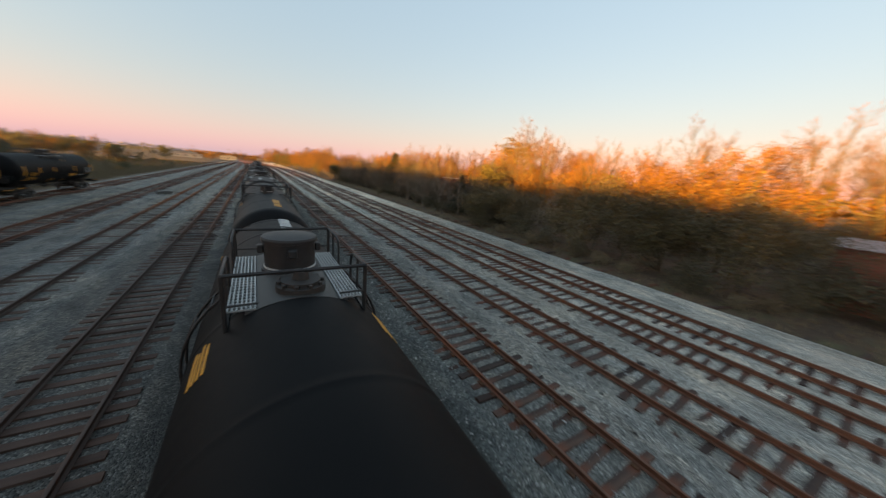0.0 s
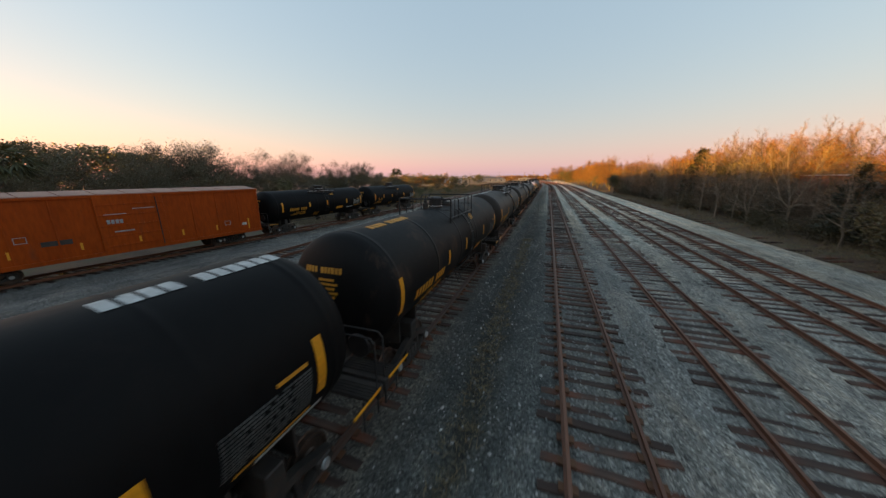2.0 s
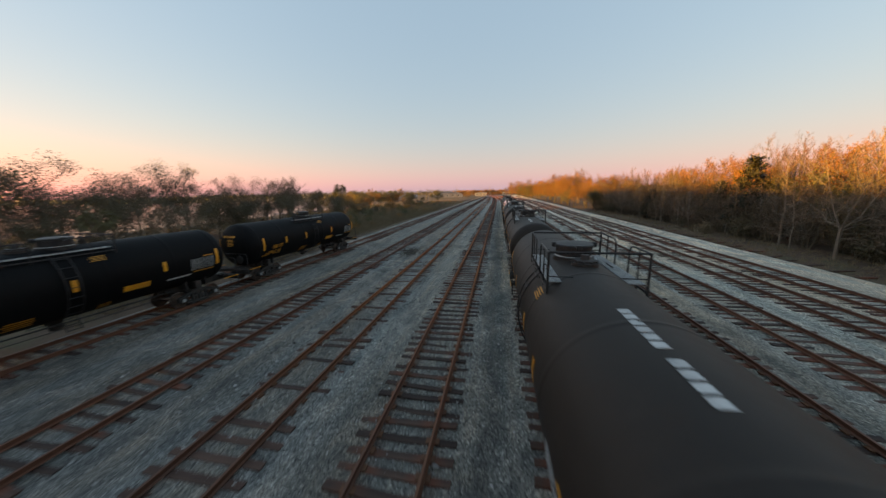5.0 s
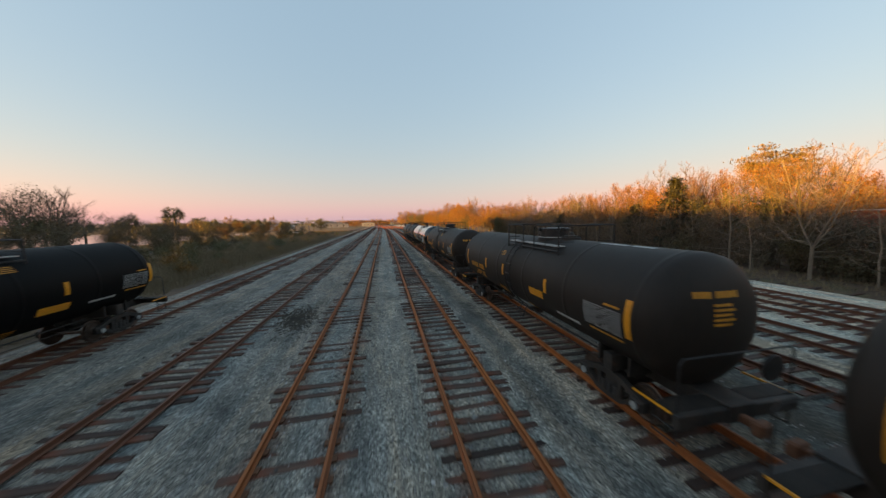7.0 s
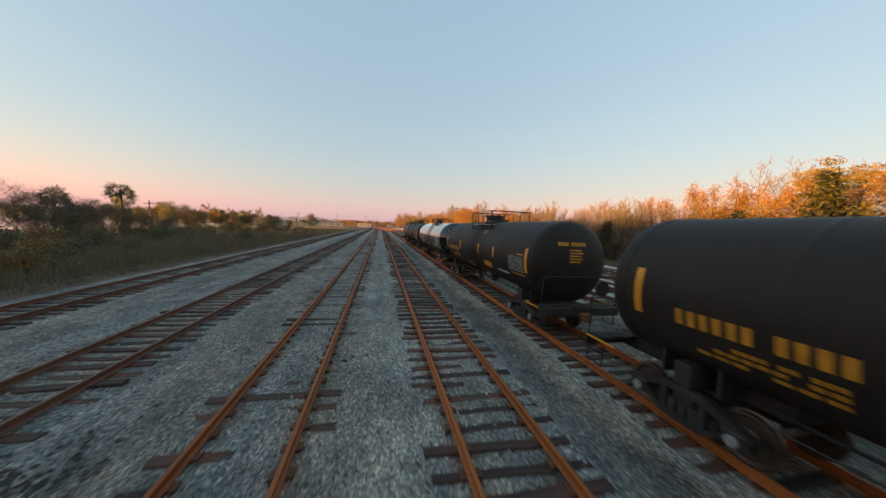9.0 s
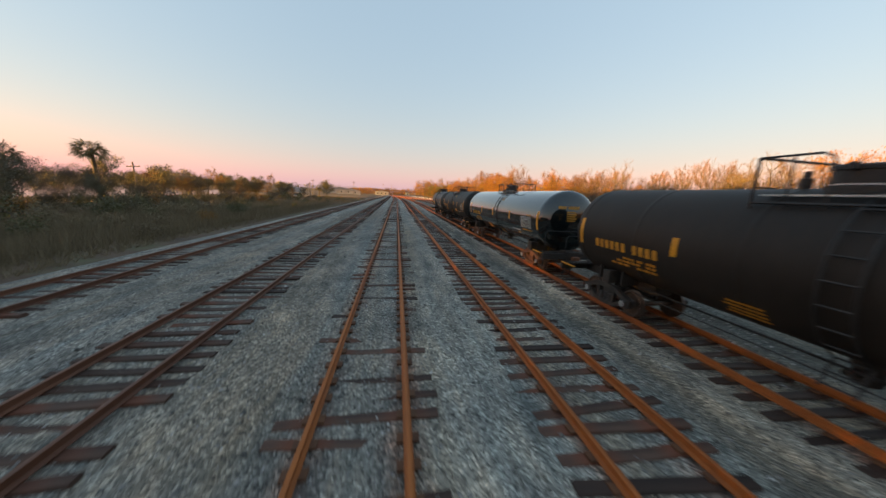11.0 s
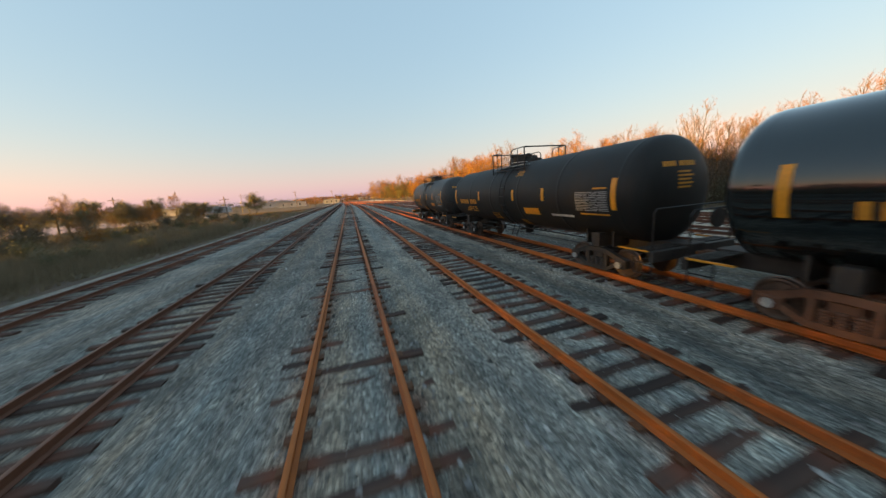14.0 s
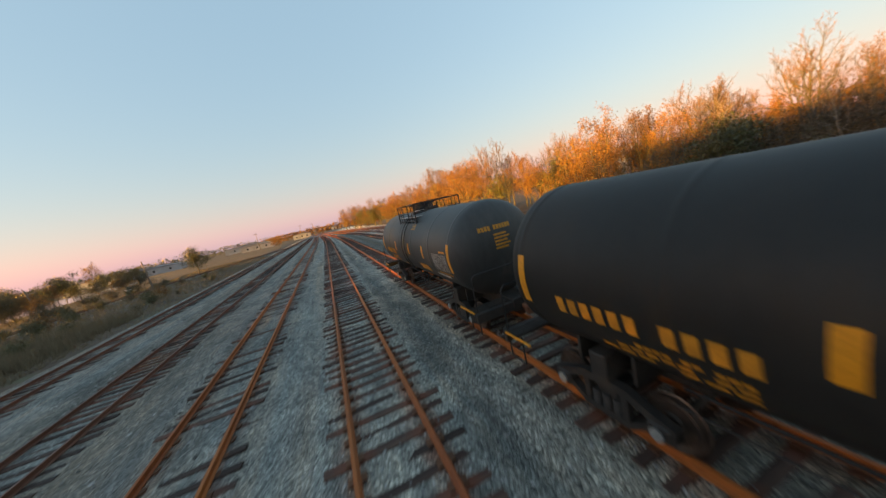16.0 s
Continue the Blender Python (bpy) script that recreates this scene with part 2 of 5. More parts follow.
rust_by_rails(TIE, (0.15, 0.046, 0.022))
PLATE = plain("rusted_tie_plate", (0.10, 0.04, 0.02), (0.17, 0.075, 0.035), (0.6, 0.85), 0.3, coarse=2, fine=30)
TANK = plain("black_tank_paint", (0.0125, 0.012, 0.011), (0.022, 0.0205, 0.0185), (0.5, 0.66), coarse=0.35, fine=7, relief=0.05, depth=0.01, stretch=(1, 0.7, 0.35), spots=((0.03, 0.025, 0.021), 1.1, 0.6, 0.85), gloss=0.3)
# the brown tint stands in for warm horizon light on dusty black paint
TANK_WARM = plain("brown_dusted_black_tank_paint", (0.017, 0.0125, 0.0095), (0.030, 0.0225, 0.0175), (0.5, 0.68), coarse=0.35, fine=7, relief=0.05, depth=0.01, stretch=(1, 0.7, 0.35), spots=((0.042, 0.03, 0.023), 1.1, 0.58, 0.85), gloss=0.25)
TANK_A = plain("clean_black_tank_paint", (0.003, 0.003, 0.0034), (0.006, 0.0056, 0.0056), (0.5, 0.66), coarse=0.35, fine=7, relief=0.05, depth=0.01, stretch=(1, 0.7, 0.35), spots=((0.014, 0.010, 0.009), 0.8, 0.6, 0.85), gloss=0.10)
# brown spots carry both rust and the warm sky glow on the shell
TANK_OLD = plain("rusty_black_tank_paint", (0.004, 0.004, 0.0044), (0.008, 0.0072, 0.007), (0.5, 0.68), coarse=0.4, fine=8, relief=0.06, depth=0.01, stretch=(1, 0.6, 0.4), spots=((0.06, 0.036, 0.024), 0.5, 0.55, 0.66), gloss=0.14)
# the faint teal in the base imitates blue sky reflected on top
TANK_NEW = plain("glossy_black_tank_paint", (0.003, 0.0065, 0.0075), (0.0045, 0.009, 0.0105), (0.16, 0.22), coarse=0.5, fine=5, relief=0.008, depth=0.01, coat=1.0, gloss=0.2)
TANK_GREY = plain("sun_faded_black_tank_paint", (0.03, 0.03, 0.029), (0.06, 0.058, 0.054), (0.45, 0.65), coarse=0.5, fine=8, relief=0.06, depth=0.01, stretch=(1, 0.6, 0.4), spots=((0.12, 0.09, 0.07), 0.9, 0.6, 0.85))
GEAR = plain("grimy_black_steel", (0.018, 0.016, 0.015), (0.05, 0.04, 0.033), (0.5, 0.8), 0.2, coarse=2, fine=18, relief=0.2, spots=((0.10, 0.05, 0.03), 2.5, 0.58, 0.8))
GEAR_RUST = plain("rust_brown_truck_steel", (0.10, 0.038, 0.018), (0.19, 0.085, 0.045), (0.6, 0.85), 0.2, coarse=2, fine=18, relief=0.25)
WHEEL = plain("worn_wheel_steel", (0.07, 0.05, 0.04), (0.16, 0.11, 0.085), (0.35, 0.6), 0.7, coarse=3, fine=20)
BRIGHT = plain("galvanized_grating", (0.34, 0.35, 0.35), (0.5, 0.51, 0.5), (0.4, 0.6), 0.6, coarse=3, fine=30)
BLACK = plain("black_pipe_steel", (0.015, 0.014, 0.014), (0.035, 0.03, 0.028), (0.45, 0.65), 0.3, coarse=3, fine=20)
YELLOW = plain("yellow_reflective_sheet", (0.60, 0.235, 0.008), (0.76, 0.31, 0.012), (0.35, 0.5), coarse=2, fine=20, relief=0.03)
LETTER = plain("faded_yellow_stencil", (0.42, 0.175, 0.010), (0.64, 0.27, 0.016), (0.5, 0.7), coarse=4, fine=30, relief=0.03)
PALE = plain("weathered_white_stencil", (0.20, 0.20, 0.195), (0.36, 0.36, 0.35), (0.5, 0.7), coarse=4, fine=30, relief=0.03)
FAINT = plain("worn_grey_stencil", (0.05, 0.05, 0.048), (0.11, 0.11, 0.105), (0.5, 0.7), coarse=4, fine=30, relief=0.03)
WHITE = plain("white_stencil_paint", (0.34, 0.34, 0.33), (0.55, 0.55, 0.53), (0.5, 0.7), coarse=4, fine=30, relief=0.03)
ORANGE = plain("orange_boxcar_paint", (0.27, 0.040, 0.002), (0.35, 0.055, 0.003), (0.45, 0.65), coarse=0.5, fine=7, relief=0.05, stretch=(1, 1, 0.25), spots=((0.15, 0.045, 0.02), 1.3, 0.6, 0.8), gloss=0.15)
ROOF_PALE = plain("faded_boxcar_roof", (0.24, 0.10, 0.06), (0.36, 0.17, 0.11), (0.5, 0.7), coarse=0.8, fine=8, relief=0.08)
BARK = plain("grey_brown_bark", (0.065, 0.053, 0.036), (0.145, 0.12, 0.08), (0.8, 0.95), coarse=1.5, fine=16, relief=0.5, depth=0.02, stretch=(1, 1, 0.3), per_thing=0.3)
PALE_BARK = plain("pale_grey_bark", (0.145, 0.115, 0.085), (0.26, 0.21, 0.155), (0.8, 0.95), coarse=1.5, fine=16, relief=0.4, depth=0.02, stretch=(1, 1, 0.3), per_thing=0.25)
TWIG = foliage("bare_twigs", [(0.12, 0.053, 0.011), (0.185, 0.084, 0.016), (0.235, 0.112, 0.024)], 0.8)
TWIG_GREY = foliage("grey_brown_twigs", [(0.095, 0.062, 0.038), (0.16, 0.108, 0.068), (0.22, 0.155, 0.103)], 0.8)
LEAF_GREEN = foliage("dark_evergreen_leaf", [(0.032, 0.029, 0.013), (0.068, 0.058, 0.025), (0.112, 0.086, 0.036)])
LEAF_OLIVE = foliage("olive_winter_leaf", [(0.045, 0.05, 0.018), (0.09, 0.085, 0.028), (0.13, 0.105, 0.04)])
LEAF_THICKET = foliage("brown_thicket_twig", [(0.035, 0.024, 0.015), (0.07, 0.048, 0.03), (0.115, 0.08, 0.05)], 0.8)
LEAF_HEDGE = foliage("brown_olive_hedge_leaf", [(0.04, 0.034, 0.013), (0.10, 0.078, 0.028), (0.17, 0.115, 0.038)])
LEAF_GOLD = foliage("golden_winter_leaf", [(0.10, 0.046, 0.006), (0.20, 0.092, 0.009), (0.29, 0.135, 0.014)])
LEAF_CEDAR = foliage("dark_cedar_needles", [(0.012, 0.014, 0.006), (0.022, 0.024, 0.01), (0.036, 0.034, 0.014)])
LEAF_PINE = foliage("sunlit_pine_needles", [(0.06, 0.045, 0.012), (0.12, 0.085, 0.02), (0.18, 0.12, 0.026)])
GRASS = foliage("dry_grass", [(0.10, 0.078, 0.042), (0.17, 0.125, 0.07), (0.22, 0.165, 0.095), (0.12, 0.115, 0.055)], 0.8)

# ---- mesh tools ----
class Shape:
    """Collects vertices and faces; every call adds one solid piece."""

    def __init__(self):
        self.v, self.f = [], []

    def add(self, verts, faces):
        k = len(self.v)
        self.v += [tuple(p) for p in verts]
        self.f += [tuple(k + i for i in q) for q in faces]
        return self

    def box(self, x0, x1, y0, y1, z0, z1, b=0.0):
        if b <= 0:
            c = [(x, y, z) for z in (z0, z1) for y in (y0, y1) for x in (x0, x1)]
            return self.add(c, [(0, 2, 3, 1), (4, 5, 7, 6), (0, 1, 5, 4), (2, 6, 7, 3), (0, 4, 6, 2), (1, 3, 7, 5)])
        b = min(b, 0.45 * (x1 - x0), 0.45 * (y1 - y0), 0.45 * (z1 - z0))
        bm = bmesh.new()
        bmesh.ops.create_cube(bm, size=1, matrix=Matrix.Translation(((x0 + x1) / 2, (y0 + y1) / 2, (z0 + z1) / 2)) @ Matrix.Diagonal((x1 - x0, y1 - y0, z1 - z0, 1)))
        bmesh.ops.bevel(bm, geom=bm.edges[:], offset=b, segments=1, affect="EDGES")
        bm.verts.index_update()
        self.add([p.co[:] for p in bm.verts], [[p.index for p in q.verts] for q in bm.faces])
        bm.free()
        return self

    def tube(self, pts, r, n=7, r1=None):
        pts = [Vector(p) for p in pts]
        k, m = len(self.v), len(pts)
        side = None
        for i, p in enumerate(pts):
            d = (pts[min(i + 1, m - 1)] - pts[max(i - 1, 0)]).normalized()
            if side is None:
                side = d.orthogonal().normalized()
            side = (side - d * side.dot(d)).normalized()
            up = d.cross(side)
            rr = r if r1 is None else r + (r1 - r) * i / (m - 1)
            for j in range(n):
                a = 2 * math.pi * j / n
                self.v.append(tuple(p + (side * math.cos(a) + up * math.sin(a)) * rr))
        for i in range(m - 1):
            for j in range(n):
                a, b = k + i * n + j, k + i * n + (j + 1) % n
                self.f.append((a, b, b + n, a + n))
        self.f.append(tuple(k + j for j in reversed(range(n))))
        self.f.append(tuple(k + (m - 1) * n + j for j in range(n)))
        return self

    def lathe(self, profile, centre=(0, 0), axis="y", n=32):
        """profile: (place on the axis, radius). centre: the other two coordinates, in order."""
        k, m = len(self.v), len(profile)
        for s, r in profile:
            for j in range(n):
                a = 2 * math.pi * j / n
                p, q = centre[0] + r * math.cos(a), centre[1] + r * math.sin(a)
                self.v.append({"y": (p, s, q), "z": (p, q, s), "x": (s, p, q)}[axis])
        for i in range(m - 1):
            for j in range(n):
                a, b = k + i * n + j, k + i * n + (j + 1) % n
                self.f.append((a, a + n, b + n, b) if axis == "y" else (a, b, b + n, a + n))
        self.f.append(tuple(k + j for j in range(n)) if axis == "y" else tuple(k + j for j in reversed(range(n))))
        last = [k + (m - 1) * n + j for j in range(n)]
        self.f.append(tuple(reversed(last)) if axis == "y" else tuple(last))
        return self

    def sweep(self, outline, rows):
        """A closed outline of (x, z) carried along rows of (x, y, z)."""
        k, n = len(self.v), len(outline)
        for x, y, z in rows:
            self.v += [(x + p, y, z + q) for p, q in outline]
        for i in range(len(rows) - 1):
            for j in range(n):
                a, b = k + i * n + j, k + i * n + (j + 1) % n
                self.f.append((a, b, b + n, a + n))
        self.f.append(tuple(k + j for j in reversed(range(n))))
        self.f.append(tuple(k + (len(rows) - 1) * n + j for j in range(n)))
        return self

    def mesh(self, name, material, smooth=35):
        me = bpy.data.meshes.new(name)
        me.from_pydata(self.v, [], self.f)
        me.materials.append(material)
        me.update()
        if smooth:
            me.shade_smooth()
            me.set_sharp_from_angle(angle=radians(smooth))
        return me


def part(name, shape, material, parent, label="", kind="", smooth=35):
    ob = new(name, shape.mesh(name, material, smooth))
    ob.parent = parent
    if label or kind:
        tagged(ob, label, kind=kind)
    return ob


def thing(name, label, category, at=None, group="", kind=""):
    ob = new(name)
    ob.empty_display_size = 0.2
    ob.matrix_world = at or Matrix()
    return tagged(ob, label, category, group, kind)


def solid(name, shape, material, label, category="", kind="", smooth=35):
    return tagged(new(name, shape.mesh(name, material, smooth)), label, category, kind=kind)


rng = np.random.default_rng(7)

# ---- ground and yard ----
TRACKS = {"L4": -19.39, "L3": -13.58, "L2": -8.81, "L1": -4.5, "T": 0.0, "R1": 5.89, "R2": 9.87, "R3": 13.76, "R4": 16.9}


def track_x(key, y):
    x = TRACKS[key]
    if key == "L4" and y < 75:
        x -= 0.0012 * (75 - y) ** 2
    if y > 190:                       # far off the tracks draw together
        s = min((y - 190) / 260, 1.0)
        x += (-7 + (x + 7) * 0.35 - x) * s * s * (3 - 2 * s) - 10 * s * s
    return x


def yard_height(x, y):
    z = -0.222 + 0.022 * noise.noise((x * 0.9, y * 0.5, 0)) + 0.012 * noise.noise((x * 3, y * 3, 5))
    for key, lift in (("L2", 0.014), ("L1", -0.012), ("T", -0.03), ("R1", -0.015), ("L3", -0.015)):
        z += lift * math.exp(-((x - TRACKS[key]) / 1.3) ** 2)
    z -= 0.13 * math.exp(-((x + 2.35) / 0.3) ** 2) * (0.7 + 0.6 * noise.noise((0, y * 0.2, 3)))
    z -= 0.06 * math.exp(-((x - 3.1) / 0.5) ** 2)
    edge = max(0.0, max(-21.6 - x, x - 21.4))
    return z - 0.28 * edge


def sheet(name, xs, ys, height, material, label, category):
    s = Shape()
    n = len(xs)
    s.v = [(x, y, height(x, y)) for y in ys for x in xs]
    s.f = [(j * n + i, j * n + i + 1, j * n + n + i + 1, j * n + n + i) for j in range(len(ys) - 1) for i in range(n - 1)]
    return solid(name, s, material, label, category, "structure", smooth=60)


def land_height(x, y):
    z = -0.75 + 0.10 * noise.noise((x * 0.15, y * 0.1, 9))
    if x > 18:
        z += min(max((x - 20) / 5, 0), 1) * 0.55
    if x < -21:
        z += 0.35 * min(max((-22 - x) / 6, 0), 1)
    if x < -72 and 50 < y < 292:          # the bay
        z -= 0.9 * min((-72 - x) / 5, 1) * min((y - 50) / 12, 1) * min((292 - y) / 12, 1)
    return z


wide = [-3000, -900, -300, -140, -100, -84] + [-76 + 2 * i for i in range(69)] + [90, 160, 400, 1000, 3000]
long = [-500, -120] + [-60 + 4 * i for i in range(91)] + [340, 400, 500, 800, 1600, 3800]
sheet("ground", wide, long, land_height, EARTH, "dry grassy earth round the rail yard", "ground")
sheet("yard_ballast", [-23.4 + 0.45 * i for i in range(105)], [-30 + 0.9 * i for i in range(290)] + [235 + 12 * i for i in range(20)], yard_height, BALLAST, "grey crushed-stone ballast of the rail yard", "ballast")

# ---- tracks ----
RAIL_OUTLINE = [(-0.07, -0.16), (0.07, -0.16), (0.07, -0.148), (0.013, -0.125), (0.011, -0.045), (0.036, -0.03), (0.036, -0.006), (0.028, 0.0), (-0.028, 0.0), (-0.036, -0.006), (-0.036, -0.03), (-0.011, -0.045), (-0.013, -0.125), (-0.07, -0.148)]


def tie_mesh(k):
    s = Shape()
    r = random.Random(k)
    w, l = 0.108 + r.uniform(-0.012, 0.012), 1.3 + r.uniform(-0.06, 0.06)
    rows = []
    for i in range(5):
        rows.append((-l + 2 * l * i / 4, r.uniform(-0.012, 0.012), r.uniform(-0.008, 0.006)))
    out = [(-w, -0.17), (w, -0.17), (w, -0.014), (w - 0.016, 0.0), (-w + 0.016, 0.0), (-w, -0.014)]
    kk = len(out)
    for x, dy, dz in rows:
        s.v += [(x, dy + p, dz + q) for p, q in out]
    for i in range(4):
        for j in range(kk):
            a, b = i * kk + j, i * kk + (j + 1) % kk
            s.f.append((a, a + kk, b + kk, b))
    s.f += [tuple(range(kk)), tuple(4 * kk + j for j in reversed(range(kk)))]
    return s.mesh("tie", TIE, 30)


TIES = [tie_mesh(k) for k in range(7)]
TIE_NEAR = {"L4": (40, 150), "L3": (42, 165), "L2": (46, 176), "L1": (40, 176), "T": (8, 176), "R1": (8, 150), "R2": (8, 130), "R3": (10, 120), "R4": (14, 120)}


def make_track(key):
    rusty = key in ("L2", "L1", "T")
    tr = thing("track", "rusted steel rails on weathered wooden ties in grey ballast", "railway track", kind="structure")
    steel = RUST_RAIL if rusty else DARK_RAIL
    ys = [-30 + 8 * i for i in range(28)] + [200 + 10 * i for i in range(26)]
    for side in (-0.7525, 0.7525):
        part("rail", Shape().sweep(RAIL_OUTLINE, [(track_x(key, y) + side, y, 0.0) for y in ys]), steel, tr, smooth=40)
    r = random.Random(key)
    y = -28.0
    far, plates = Shape(), Shape()
    near = TIE_NEAR[key]
    while y < 330:
        y += 0.53 + r.uniform(-0.05, 0.05)
        sink = r.uniform(0.0, 0.06) if key != "L2" else r.uniform(0.0, 0.085)
        x = track_x(key, y) + r.uniform(-0.06, 0.06)
        turn = min(max(r.gauss(0, 2.3), -4.0), 4.0)
        if near[0] <= y <= near[1]:
            t = new("tie", TIES[r.randrange(7)])
            t.matrix_world = pose(x, y, -0.172 - sink, r.gauss(0, 1.5), r.gauss(0, 0.9), turn)
            t.parent = tr
        else:
            far.box(x - 1.3, x + 1.3, y - 0.11, y + 0.11, -0.33, -0.172 - sink)
        if key in ("L1", "L2", "T", "R1") and near[0] <= y <= near[1] - 40:
            for side in (-0.7525, 0.7525):
                c = track_x(key, y) + side
                plates.box(c - 0.17, c + 0.17, y - 0.09, y + 0.09, -0.172 - 0.02, -0.152)
    part("far_ties", far, TIE, tr, kind="stuff", smooth=0)
    if plates.v:
        part("tie_plates", plates, PLATE, tr, kind="stuff", smooth=0)


# loose stones, lying on the ballast
def scatter_stones(name, count, x0, x1, y0, y1, size, label):
    xs, ys = rng.uniform(x0, x1, count), rng.uniform(y0, y1, count)
    rad = size * rng.lognormal(0, 0.35, (count, 1, 1))
    base = np.array([(1, 0, 0), (0, 1, 0), (-1, 0, 0), (0, -1, 0), (0, 0, 0.8), (0, 0, -0.6)], float)
    pts = base[None] * rng.uniform(0.55, 1.25, (count, 6, 1)) + rng.normal(0, 0.15, (count, 6, 3))
    ang = rng.uniform(0, 6.28, count)
    c, s = np.cos(ang)[:, None], np.sin(ang)[:, None]
    pts = np.stack([pts[..., 0] * c - pts[..., 1] * s, pts[..., 0] * s + pts[..., 1] * c, pts[..., 2]], -1) * rad
    zs = np.array([yard_height(x, y) for x, y in zip(xs, ys)])
    pts += np.stack([xs, ys, zs + 0.4 * rad[:, 0, 0]], -1)[:, None]
    tri = np.array([(0, 1, 4), (1, 2, 4), (2, 3, 4), (3, 0, 4), (1, 0, 5), (2, 1, 5), (3, 2, 5), (0, 3, 5)])
    faces = (np.arange(count)[:, None, None] * 6 + tri[None]).reshape(-1, 3)
    me = bpy.data.meshes.new(name)
    me.from_pydata(pts.reshape(-1, 3).tolist(), [], faces.tolist())
    me.materials.append(STONES)
    me.update()
    tagged(new(name, me), label, "gravel", kind="stuff")

# ---- rail cars ----
def arc_point(radius, zc, z, side):
    a = math.asin(max(-1, min(1, (z - zc) / radius)))
    return side * radius * math.cos(a), zc + radius * math.sin(a)


class Tank:
    """The round shell, on which marks and fittings are laid."""

    def __init__(self, half, radius=1.5, zc=2.55):
        self.half, self.r, self.zc, self.dome, self.seam = half, radius, zc, 0.72, 0.006

    def shell(self):
        prof, h, d, r = [], self.half, self.dome, self.r
        n = 9
        for i in range(n):
            a = math.pi / 2 * i / n
            prof.append((-h + d - d * math.cos(a), max(r * math.sin(a), 0.01)))
        y = -h + d
        seams = [-h + d + 0.15, -h * 0.55, -h * 0.18, h * 0.18, h * 0.55, h - d - 0.15]
        for sy in seams:
            prof += [(sy - 0.12, r), (sy - 0.034, r), (sy - 0.02, r + self.seam), (sy + 0.02, r + self.seam), (sy + 0.034, r), (sy + 0.12, r)]
        for i in reversed(range(n)):
            a = math.pi / 2 * i / n
            prof.append((h - d + d * math.cos(a), max(r * math.sin(a), 0.01)))
        return Shape().lathe(prof, (0, self.zc), "y", 72)

    def patch(self, s, y0, y1, z0, z1, side, lift=0.009):
        """A thin plate bent round the shell between two heights on one side (1 or -1)."""
        k = max(2, int(abs(z1 - z0) / 0.12) + 1)
        rows = []
        for i in range(k + 1):
            z = z0 + (z1 - z0) * i / k
            rows.append([arc_point(self.r + e, self.zc, z, side) for e in (0.001, lift)])
        verts, faces = [], []
        for inner, outer in rows:
            for y in (y0, y1):
                verts += [(inner[0], y, inner[1]), (outer[0], y, outer[1])]
        for i in range(k):
            a, b = 4 * i, 4 * i + 4
            faces += [(a + 1, a + 3, b + 3, b + 1), (a, a + 1, b + 1, b), (a + 3, a + 2, b + 2, b + 3)]
        faces += [(0, 2, 3, 1), (4 * k, 4 * k + 1, 4 * k + 3, 4 * k + 2)]
        return s.add(verts, faces)

    def head_patch(self, s, x0, x1, z0, z1, end):
        n, verts, faces = 6, [], []
        for i in range(n + 1):
            x = x0 + (x1 - x0) * i / n
            for z in (z0, z1):
                q = max(0.0, 1 - (x * x + (z - self.zc) ** 2) / self.r ** 2)
                y = end * (self.half - self.dome + (self.dome + 0.002) * math.sqrt(q))
                verts += [(x, y, z), (x, y + end * 0.008, z)]
        for i in range(n):
            a, b = 4 * i, 4 * i + 4
            faces += [(a + 1, b + 1, b + 3, a + 3), (a, b, b + 1, a + 1), (a + 2, a + 3, b + 3, b + 2)]
        faces += [(0, 1, 3, 2), (4 * n, 4 * n + 2, 4 * n + 3, 4 * n + 1)]
        return s.add(verts, faces)


